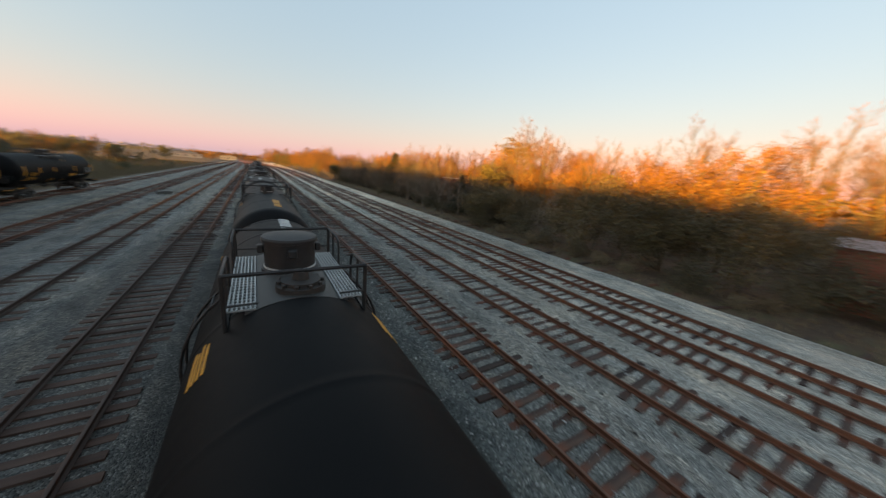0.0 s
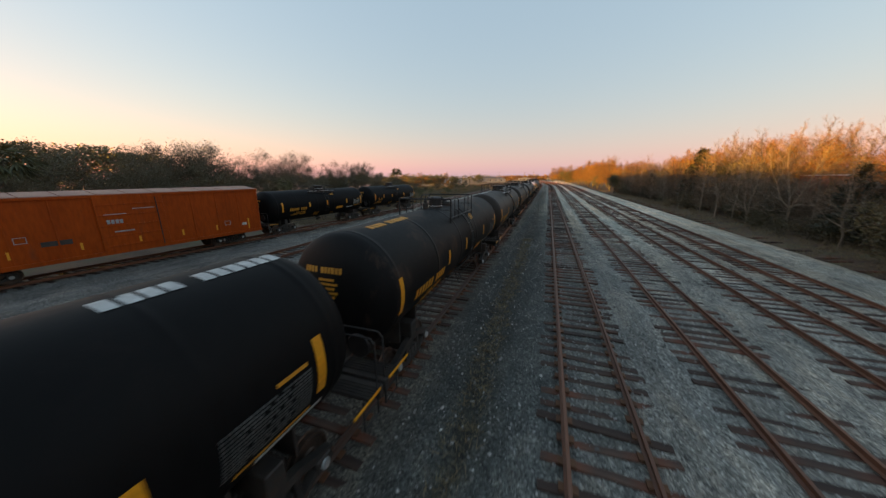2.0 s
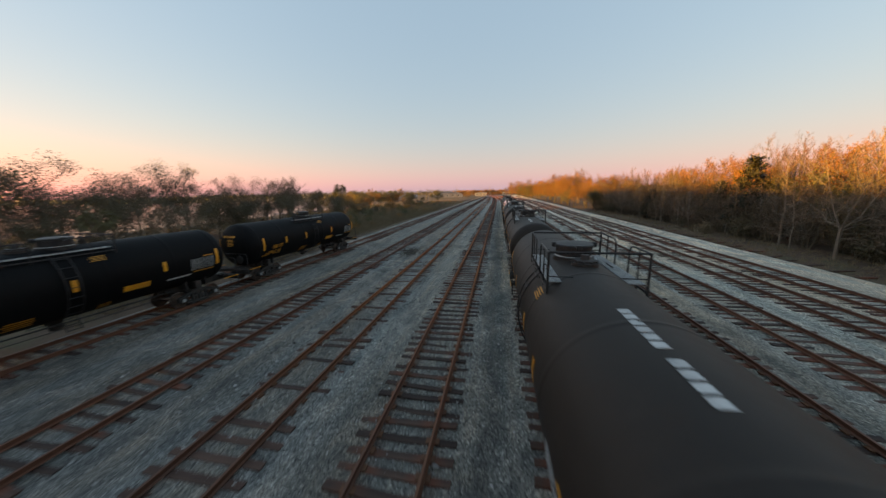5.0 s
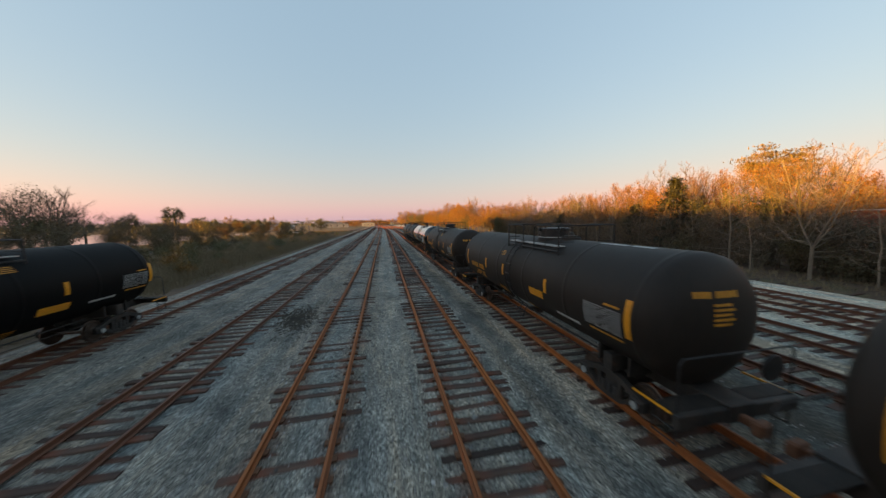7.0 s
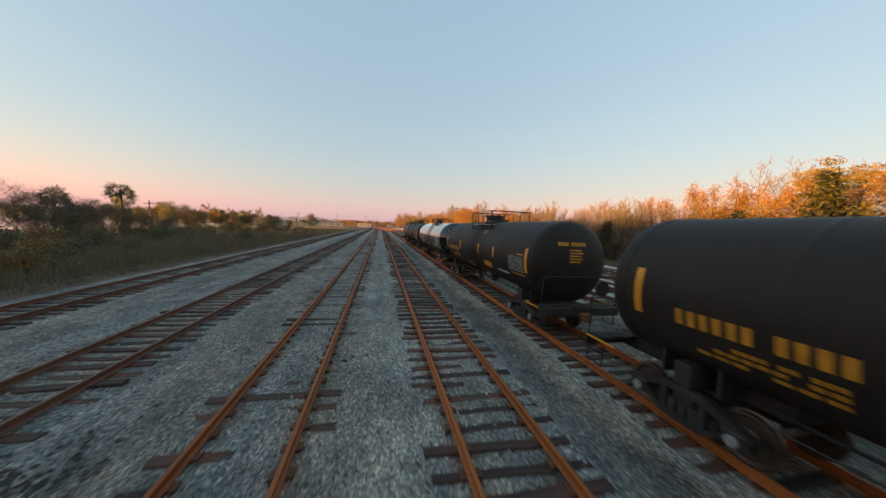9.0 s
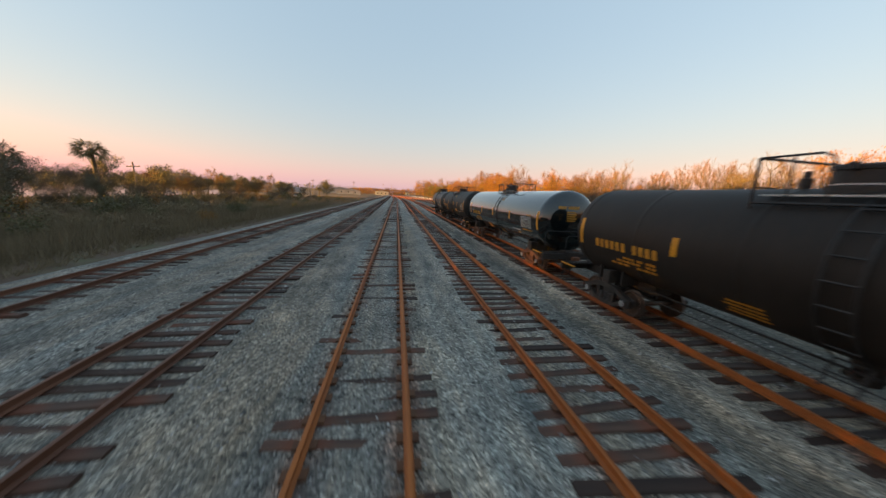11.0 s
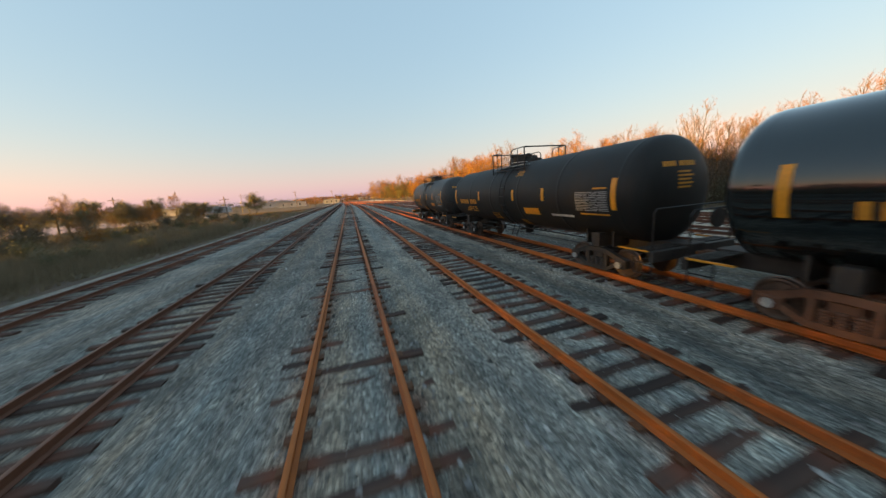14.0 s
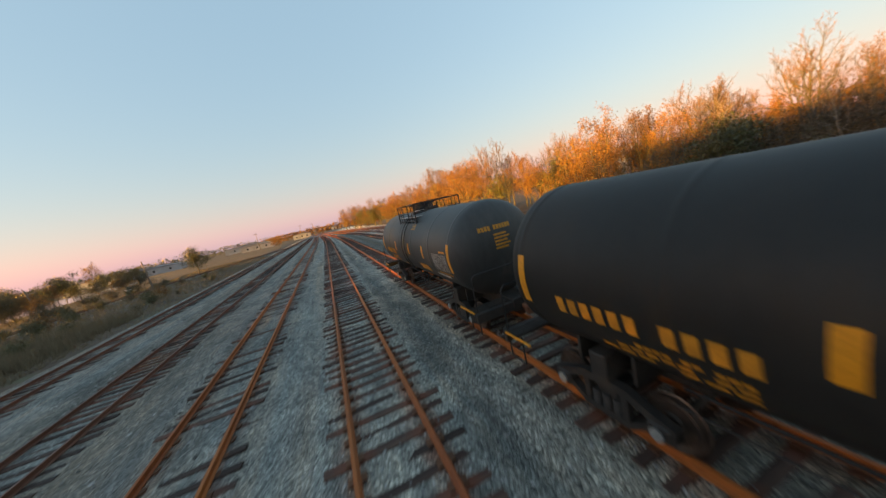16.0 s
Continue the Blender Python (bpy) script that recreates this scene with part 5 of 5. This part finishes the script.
while y < 172:
    rows = (32.5, 35.5, 39.5, 45.0) if y > 21 else (38.5, 42.0, 47.0)
    for depth in rows:
        if depth < 41 and 60 < y < 73.5:
            continue
        if y > 104:
            kinds = (BARE[0], BARE[1], BARE[2], BARE[0], GOLD[2], HEDGE[0])
        elif depth < 37 and y > 45:
            kinds = (BARE[0], BARE[2], GOLD[0], GOLD[1], GOLD[2], OLIVE[0])
        else:
            kinds = (GOLD[0], GOLD[1], BARE[1], GOLD[2], GOLD[2])
        kind = random.choice(kinds)
        plant(kind, depth + random.uniform(-1.6, 1.6), y + random.uniform(-1.8, 1.8), (random.uniform(0.78, 1.02) + (0.1 if depth > 38 else 0)) * (1.08 if y < 108 else 1.0), RIGHT)
    y += random.uniform(3.6, 5.0) if y < 104 else random.uniform(5.0, 7.0)
for x, y, k, s in ((34.5, 47.6, 1, 1.22), (36.0, 44.0, 0, 1.2), (38.0, 27.0, 1, 1.1), (40.0, 19.0, 1, 1.12), (37.0, 93.0, 1, 1.05), (33.0, 85.0, 0, 1.05)):
    plant(BARE[k], x, y, s, RIGHT)
y = 132.0
while y < 320:
    shift = 0.0 if y < 190 else -0.0011 * (y - 190) ** 2
    for depth in (25.0, 31.0):
        plant(random.choice((GOLD[0], GOLD[1], OLIVE[1], GOLD[2], GOLD[2], BARE[0])), depth + shift + random.uniform(-1.6, 1.6), y + random.uniform(-2, 2), random.uniform(0.75, 1.1) * (1.0 if y < 165 else 1.35), RIGHT)
    y += random.uniform(4.0, 6.0)
big = umbrella_pine(81, 24.8)
plant(big, 101.2, 118.0, 1.0, RIGHT, 40)
for x, y, s in ((62, 40, 1.0), (66, 60, 1.05), (70, 86, 1.1), (86, 118, 1.2), (92, 128, 1.3), (78, 78, 1.2), (64, 22, 1.0), (108, 140, 1.3), (72, 140, 1.0), (60, 112, 0.95)):
    plant(GOLD[2] if x > 64 else BARE[0], x, y, s, RIGHT)

# left side: dark evergreen woods behind the far track
y = -34.0
while y < 88:
    for depth, s in ((-38.5, 0.85), (-44.5, 1.05), (-51.5, 1.1)):
        plant(random.choice(OAK), depth + random.uniform(-2, 2), y + random.uniform(-1.8, 1.8), s * random.uniform(0.85, 1.1), LEFT)
    y += random.uniform(4.4, 5.6)
for x, y, k, s in ((-41.0, 20.0, 0, 1.35), (-39.0, 33.0, 1, 1.4), (-37.0, 60.0, 1, 0.9), (-55.3, 135.1, 0, 1.3), (-60.0, 128.0, 1, 1.2), (-62.0, 121.0, 1, 1.05), (-58.0, 146.0, 2, 0.8), (-50.0, 99.0, 0, 0.9), (-70.0, 190.0, 2, 1.0), (-62.0, 240.0, 2, 1.0), (-48.0, 245.0, 2, 0.9)):
    plant(PALM[k], x, y, s, LEFT)
y = 89.0
while y < 146:
    for depth in (-54.0, -60.0, -66.5, -73.0):
        plant(random.choice(OAK), depth + random.uniform(-2, 2), y + random.uniform(-1.6, 1.6), random.uniform(0.42, 0.68), LEFT) if random.random() < 0.5 else None
    y += random.uniform(3.6, 4.8)
for x, y, k, s in ((-51.0, 99.5, 2, 1.08), (-52.0, 104.5, 2, 1.15), (-56.0, 110.0, 2, 1.05), (-58.0, 113.0, 2, 0.9), (-66.0, 122.0, 2, 0.9)):
    plant(BARE[k], x, y, s, LEFT)
for x, y, k, s in ((-58.0, 165.0, 0, 0.62), (-62.0, 172.0, 2, 0.6), (-56.0, 181.0, 1, 0.5), (-64.0, 188.0, 0, 0.6), (-58.0, 196.0, 2, 0.55)):
    plant(GOLD[k], x, y, s, LEFT)
for x, y, k, s in ((-47.0, 160.0, 2, 0.42), (-50.0, 168.0, 0, 0.45), (-66.0, 160.0, 1, 0.6), (-70.0, 178.0, 0, 0.6), (-74.0, 170.0, 2, 0.7), (-52.0, 176.0, 2, 0.4), (-66.0, 200.0, 1, 0.55), (-54.0, 152.0, 2, 0.55), (-61.0, 155.0, 0, 0.62), (-57.0, 160.0, 2, 0.6), (-68.0, 166.0, 1, 0.65), (-60.0, 178.0, 0, 0.66), (-66.0, 192.0, 2, 0.7), (-72.0, 200.0, 1, 0.7), (-60.0, 206.0, 0, 0.6), (-25.5, 274.0, 2, 0.75), (-29.0, 281.0, 0, 0.6)):
    plant(GOLD[k], x, y, s, LEFT)
for x, y, k, s in ((-44.0, 51.8, 0, 1.38), (-47.0, 55.5, 0, 1.3), (-45.5, 48.0, 2, 1.5), (-58.0, 124.0, 0, 0.95), (-55.0, 117.5, 1, 0.78), (-52.0, 141.0, 2, 0.7)):
    plant(OAK[k], x, y, s, LEFT)
y = 146.0
while y < 236:
    for depth in (-58.0, -65.0, -73.0):
        if random.random() < 0.75:
            plant(random.choice(OLIVE + OLIVE + HEDGE + GOLD[:1] + OAK[2:]), depth + random.uniform(-3, 3), y + random.uniform(-2, 2), random.uniform(0.8, 1.05) * (0.8 if depth > -60 else 1.0), LEFT)
    y += random.uniform(5.0, 7.0)
plant(OLIVE[1], -38.5, 216.5, 1.05, LEFT)
plant(OAK[2], -44.0, 203.0, 0.55, LEFT)
plant(OAK[2], -50.0, 199.0, 0.62, LEFT)
plant(GOLD[2], -47.0, 200.0, 0.45, LEFT)
# scrub strip between the far track and the grove
y = 34.0
while y < 205:
    for k in range(3):
        d = random.uniform(25.6, 50.0)
        plant(random.choice(((SCRUB[1], SCRUB[1], SCRUB[1], SCRUB[0]) if d < 36 else (SCRUB[0], SCRUB[1], SCRUB[1], SCRUB[2])) if random.random() < 0.92 else SCRUB[3:]), -d, y + random.uniform(-1.2, 1.2), random.uniform(0.7, 1.15) * min(0.6 + (d - 26) / 16, 0.95), "shrubs of the scrub strip")
    y += random.uniform(2.8, 3.6) if y > 70 else 7.0


y = 78.0
while y < 160:
    low = 1.0 if y < 125 else 0.8 if y < 150 else 0.6
    for d, big, kinds in ((26.6, 0.8, (1, 1, 1)), (29.0, 1.0, (1, 1, 0)), (31.8, 1.15, (1, 0, 1)), (35.0, 1.2, (0, 1, 0)), (39.0, 1.3, (0, 2, 1, 0)), (43.5, 1.35, (0, 2, 3))):
        if random.random() < 0.6:
            plant(SCRUB[random.choice(kinds)], -d + random.uniform(-1.3, 1.3), y + random.uniform(-1, 1), low * big * random.uniform(0.7, 1.1), "shrubs of the scrub strip")
    y += random.uniform(2.2, 3.2)
for x, y, k, size in ((-45.0, 113.0, 2, 0.85), (-47.5, 117.0, 0, 0.72), (-44.0, 121.5, 2, 0.6), (-43.0, 109.5, 2, 0.65), (-49.0, 124.5, 2, 0.8), (-43.5, 128.0, 2, 0.55), (-47.0, 134.0, 2, 0.5)):
    plant(OAK[k], x, y, size, LEFT)
for x, y, k, size in ((-52.0, 150.0, 2, 0.55), (-56.0, 158.0, 0, 0.5), (-50.0, 186.0, 2, 0.5), (-55.0, 192.0, 2, 0.6)):
    plant(GOLD[k], x, y, size, LEFT)


def tufts(name, count, x0, x1, y0, y1, height, label, ground=land_height):
    rs = np.random.default_rng(count)
    n = count * 5
    xs, ys = rs.uniform(x0, x1, count), rs.uniform(y0, y1, count)
    zs = np.array([ground(x, y) for x, y in zip(xs, ys)])
    base = np.repeat(np.stack([xs, ys, zs - 0.03], -1), 5, 0) + rs.normal(0, 0.07, (n, 3)) * np.array([1, 1, 0])
    tip = base + np.stack([rs.normal(0, 0.16, n), rs.normal(0, 0.16, n), height * rs.uniform(0.4, 1.2, n)], -1)
    ob = new(name, sliver_shape(base, tip, 0.016, rs).mesh(name, GRASS, 0))
    tagged(ob, label, "grass", kind="stuff")


tufts("dry_grass", 22000, -40, -23.8, 50, 150, 0.42, "dry winter grass and weeds beside the far track")
tufts("tall_dry_grass", 15000, -37, -25.0, 76, 160, 1.0, "tall dead brown grass between the shrubs")
tufts("dry_grass", 7000, -46, -22.6, 150, 240, 0.55, "dry winter grass and weeds beside the far track")
tufts("dry_grass", 700, 2.65, 3.35, 14, 48, 0.16, "low dry weeds between the tracks", yard_height)
tufts("dry_grass", 5000, 20.6, 27, 4, 130, 0.35, "dry grass at the foot of the woods")

# ---- distance: water, poles, sheds ----
WATER = plain("still_bay_water", (0.03, 0.045, 0.05), (0.04, 0.055, 0.06), (0.06, 0.12), coarse=0.05, fine=1.5, relief=0.12, depth=0.05)
WALL_WHITE = plain("white_painted_metal_siding", (0.30, 0.30, 0.30), (0.42, 0.42, 0.42), (0.5, 0.7), coarse=0.3, fine=6, relief=0.1)
WALL_RED = plain("weathered_red_siding", (0.16, 0.05, 0.03), (0.24, 0.08, 0.048), (0.6, 0.8), coarse=0.5, fine=5, relief=0.2, stretch=(1, 1, 4))
ROOF_GREY = plain("grey_metal_roof", (0.2, 0.2, 0.21), (0.32, 0.32, 0.33), (0.4, 0.6), 0.3, coarse=0.4, fine=5)
GLASS_DARK = plain("dark_window_glass", (0.02, 0.025, 0.03), (0.03, 0.035, 0.04), (0.05, 0.1), coarse=1, fine=3, relief=0.01)
POLE = plain("grey_utility_pole_wood", (0.12, 0.10, 0.08), (0.22, 0.18, 0.15), (0.8, 0.95), coarse=1, fine=12, relief=0.3, stretch=(1, 1, 0.1))

s = Shape()
s.v, s.f = [(-1500, 54, -0.62), (-73, 54, -0.62), (-73, 288, -0.62), (-1500, 288, -0.62)], [(0, 1, 2, 3)]
solid("water", s, WATER, "calm pale bay water beyond the scrub", "water", "structure", 0)


def shed(x, y, w, l, h, wall, label, turn=0.0, gable=1.2, windows=3):
    b = thing("building", label, "building", pose(x, y, land_height(x, y), 0, 0, turn))
    part("wall", Shape().box(-w / 2, w / 2, -l / 2, l / 2, -0.3, h), wall, b, smooth=0)
    r = Shape()
    r.v = [(-w / 2 - 0.3, -l / 2 - 0.3, h), (w / 2 + 0.3, -l / 2 - 0.3, h), (0, -l / 2 - 0.3, h + gable), (-w / 2 - 0.3, l / 2 + 0.3, h), (w / 2 + 0.3, l / 2 + 0.3, h), (0, l / 2 + 0.3, h + gable)]
    r.f = [(0, 1, 2), (3, 5, 4), (0, 2, 5, 3), (1, 4, 5, 2), (0, 3, 4, 1)]
    part("roof", r, ROOF_GREY, b, smooth=0)
    for k in range(windows):
        u = -l / 2 + l * (k + 0.7) / (windows + 0.4)
        for sx in (-1, 1):
            win = part("window", Shape().box(*sorted((sx * (w / 2), sx * (w / 2 + 0.05))), u - 0.6, u + 0.6, h * 0.35, h * 0.75, 0.01), WALL_WHITE, b)
            part("pane", Shape().box(*sorted((sx * (w / 2 + 0.05), sx * (w / 2 + 0.06))), u - 0.5, u + 0.5, h * 0.38, h * 0.72), GLASS_DARK, win)
        v = -w / 2 + w * (k + 0.7) / (windows + 0.4)
        win = part("window", Shape().box(v - 0.6, v + 0.6, -l / 2 - 0.05, -l / 2, h * 0.35, h * 0.75, 0.01), WALL_WHITE, b)
        part("pane", Shape().box(v - 0.5, v + 0.5, -l / 2 - 0.06, -l / 2 - 0.05, h * 0.38, h * 0.72), GLASS_DARK, win)
    return b


for x, y, w, l, h, turn in ((-95, 330, 24, 12, 3.4, 8), (-52, 370, 20, 12, 3.4, 4), (-130, 365, 30, 16, 4.0, 0), (-24, 410, 14, 12, 4.0, 0), (-70, 430, 34, 18, 4.5, 6), (8, 450, 12, 12, 4.5, 0), (-170, 450, 30, 20, 5.0, 0)):
    shed(x, y, w, l, h, WALL_WHITE, "low white metal-sided building in the distance", turn)
shed(36.5, 67.2, 4.0, 9.5, 5.3, WALL_RED, "weathered red shed among the trees", 0, 0.12, 0)
shed(33.5, 12.6, 6.0, 7.0, 3.9, WALL_RED, "weathered red shed behind the hedge", 0, 0.5, 0)
shed(70.0, 176.0, 12.0, 10.0, 5.5, WALL_WHITE, "white gabled house behind the trees", 20, 3.0, 2)


def utility_pole(x, y, h, tilt=0.0):
    p = thing("utility_pole", "weathered grey wooden utility pole with a crossarm", "utility pole", pose(x, y, land_height(x, y), 0, tilt, 0), "utility poles")
    part("post", Shape().tube([(0, 0, -0.5), (0, 0, h)], 0.16, 8, 0.11), POLE, p)
    part("crossarm", Shape().box(-1.1, 1.1, -0.06, 0.06, h - 0.9, h - 0.76, 0.01), POLE, p)
    for x0 in (-0.95, -0.35, 0.35, 0.95):
        part("insulator", Shape().lathe([(h - 0.76, 0.03), (h - 0.72, 0.06), (h - 0.62, 0.05)], (x0, 0), "z", 8), GLASS_DARK, p)


for x, y, h, tilt in ((-55.7, 143.2, 7.0, -4), (-50.0, 186.2, 5.6, -9), (-57.1, 179.2, 5.0, 3), (-39.2, 194.9, 6.2, -3), (-68, 205, 8, 0), (-58, 270, 9, 3), (-38, 300, 10, -2), (-20, 350, 11, 0), (-90, 260, 9, 0), (-14, 420, 12, 0)):
    utility_pole(x, y, h, tilt)

# far woods along the horizon
def far_woods(name, x0, x1, y0, y1, height, count, leaf, label, size=0.75, even=0.62, rough=0.5):
    rs = np.random.default_rng(int(abs(x0) + y0))
    xs = rs.uniform(0, 1, count)
    top = height * np.array([even + rough * noise.noise((q * (abs(x1 - x0) + abs(y1 - y0)) / 9.0, y0, 1)) for q in xs.tolist()])
    zs = np.abs(top) * np.sqrt(rs.uniform(0, 1, count)) - 0.6
    at = np.stack([x0 + (x1 - x0) * xs + rs.normal(0, 4, count), y0 + (y1 - y0) * xs + rs.normal(0, 4, count), zs], -1)
    ob = new(name, leaf_shape(at, size, rs).mesh(name, leaf, 0))
    tagged(ob, label, "woods", kind="stuff")


far_woods("far_woods", -620, -60, 560, 520, 13, 9000, LEAF_OLIVE, "far olive-brown woods along the horizon")
far_woods("far_woods", -60, 60, 470, 430, 11, 5000, LEAF_GOLD, "far golden woods along the horizon")
far_woods("far_woods", 20, 160, 340, 300, 13, 9000, LEAF_GOLD, "golden woods behind the yard's far end")
far_woods("far_woods", 110, 190, 40, 330, 15, 9000, LEAF_GOLD, "golden woods behind the tree line")
far_woods("far_woods", 60, 75, -60, 200, 10.5, 9000, LEAF_GOLD, "golden woods behind the tree line")
# invented tree belt: blocks the low sun from the yard and cars
far_woods("western_woods", -175, -165, -120, 112, 17.8, 70000, LEAF_OLIVE, "tall olive-brown woods added west to shade the yard", 0.5, 0.95, 0.2)
far_woods("far_woods", -700, -160, 60, 540, 9, 8000, LEAF_OLIVE, "low woods on the far shore")

# old ties thrown along the yard's edge
old = random.Random(3)
for k in range(70):
    y = 8 + 1.75 * k + old.uniform(-0.6, 0.6)
    t = tagged(new("discarded_tie", TIES[k % 7]), "rotten old wooden tie lying at the yard's edge", "railway tie", "discarded ties")
    x = 22.1 + old.uniform(-0.35, 0.5)
    t.matrix_world = pose(x, y, land_height(x, y) + 0.16, old.uniform(-5, 5), old.uniform(-4, 4), old.gauss(0, 9))

# dark stone spilled beside a track
def spill(x0, y0, count):
    rs = np.random.default_rng(9)
    at = rs.normal(0, 1, (count, 2)) * np.array([0.45, 0.95])
    s = Shape()
    for dx, dy in at.tolist():
        x, y, r = x0 + dx - 0.25 * dy * 0.4, y0 + dy, rs.uniform(0.025, 0.07)
        z = yard_height(x, y)
        s.add([(x - r, y, z), (x, y - r, z), (x + r, y, z), (x, y + r, z), (x + r * 0.2, y, z + r * 0.8)], [(0, 1, 4), (1, 2, 4), (2, 3, 4), (3, 0, 4), (3, 2, 1, 0)])
    solid("spilled_stone", s, CINDER, "dark spilled stones lying on the grey ballast", "gravel", "stuff", 0)


spill(-11.45, 69.3, 1500)


# a far siding that curves in from the left
def siding():
    line = [(-54, 112), (-50, 135), (-47.5, 155), (-45.5, 172), (-42.5, 190), (-37.5, 208), (-31, 224), (-25, 236), (-19, 250), (-14, 266)]
    pts = []
    for (xa, ya), (xb, yb) in zip(line, line[1:]):
        for k in range(4):
            pts.append((xa + (xb - xa) * k / 4, ya + (yb - ya) * k / 4))
    bed = Shape()
    for x, y in pts:
        bed.v += [(x - 3.2, y, -0.75), (x - 1.9, y, -0.3), (x + 1.9, y, -0.3), (x + 3.2, y, -0.75)]
    for i in range(len(pts) - 1):
        for j in range(3):
            a = 4 * i + j
            bed.f.append((a, a + 1, a + 5, a + 4))
    solid("siding_bed", bed, BALLAST, "grey ballast bed of a curving siding", "ballast", "structure", 60)
    tr = thing("track", "dark rails of a far siding curving in", "railway track", kind="structure")
    for side in (-0.75, 0.75):
        part("rail", Shape().sweep(RAIL_OUTLINE, [(x + side, y, -0.1) for x, y in pts]), DARK_RAIL, tr, smooth=40)
    ties = Shape()
    for (xa, ya), (xb, yb) in zip(pts, pts[1:]):
        for k in range(8):
            x, y = xa + (xb - xa) * k / 8, ya + (yb - ya) * k / 8
            ties.box(x - 1.25, x + 1.25, y - 0.12, y + 0.12, -0.4, -0.26)
    part("far_ties", ties, TIE, tr, kind="stuff", smooth=0)


siding()


def parked_car(x, y, turn):
    c = thing("parked_car", "silver hatchback parked beside the siding", "car", pose(x, y, land_height(x, y), 0, 0, turn))
    paint = plain("silver_car_paint", (0.45, 0.45, 0.45), (0.55, 0.55, 0.54), (0.25, 0.35), 0.4, relief=0.01)
    body = part("body", Shape().box(-0.9, 0.9, -2.1, 2.1, 0.3, 0.95, 0.12), paint, c)
    part("cabin", Shape().box(-0.78, 0.78, -1.5, 0.9, 0.95, 1.48, 0.2), GLASS_DARK, c)
    for sx in (-0.82, 0.82):
        for sy in (-1.3, 1.3):
            part("wheel", Shape().lathe([(sx - 0.1, 0.28), (sx - 0.09, 0.32), (sx + 0.09, 0.32), (sx + 0.1, 0.28)], (sy, 0.32), "x", 18), BLACK, c)


parked_car(-47.5, 205.0, 30)

# ---- tracks, ties and loose stones ----
for key in TRACKS:
    make_track(key)
scatter_stones("loose_gravel", 34000, -16.5, 3.4, 42, 150, 0.026, "loose grey ballast stones lying between the tracks")
scatter_stones("loose_gravel", 14000, 1.6, 13.0, 10, 48, 0.026, "loose grey ballast stones lying beside the tank cars")
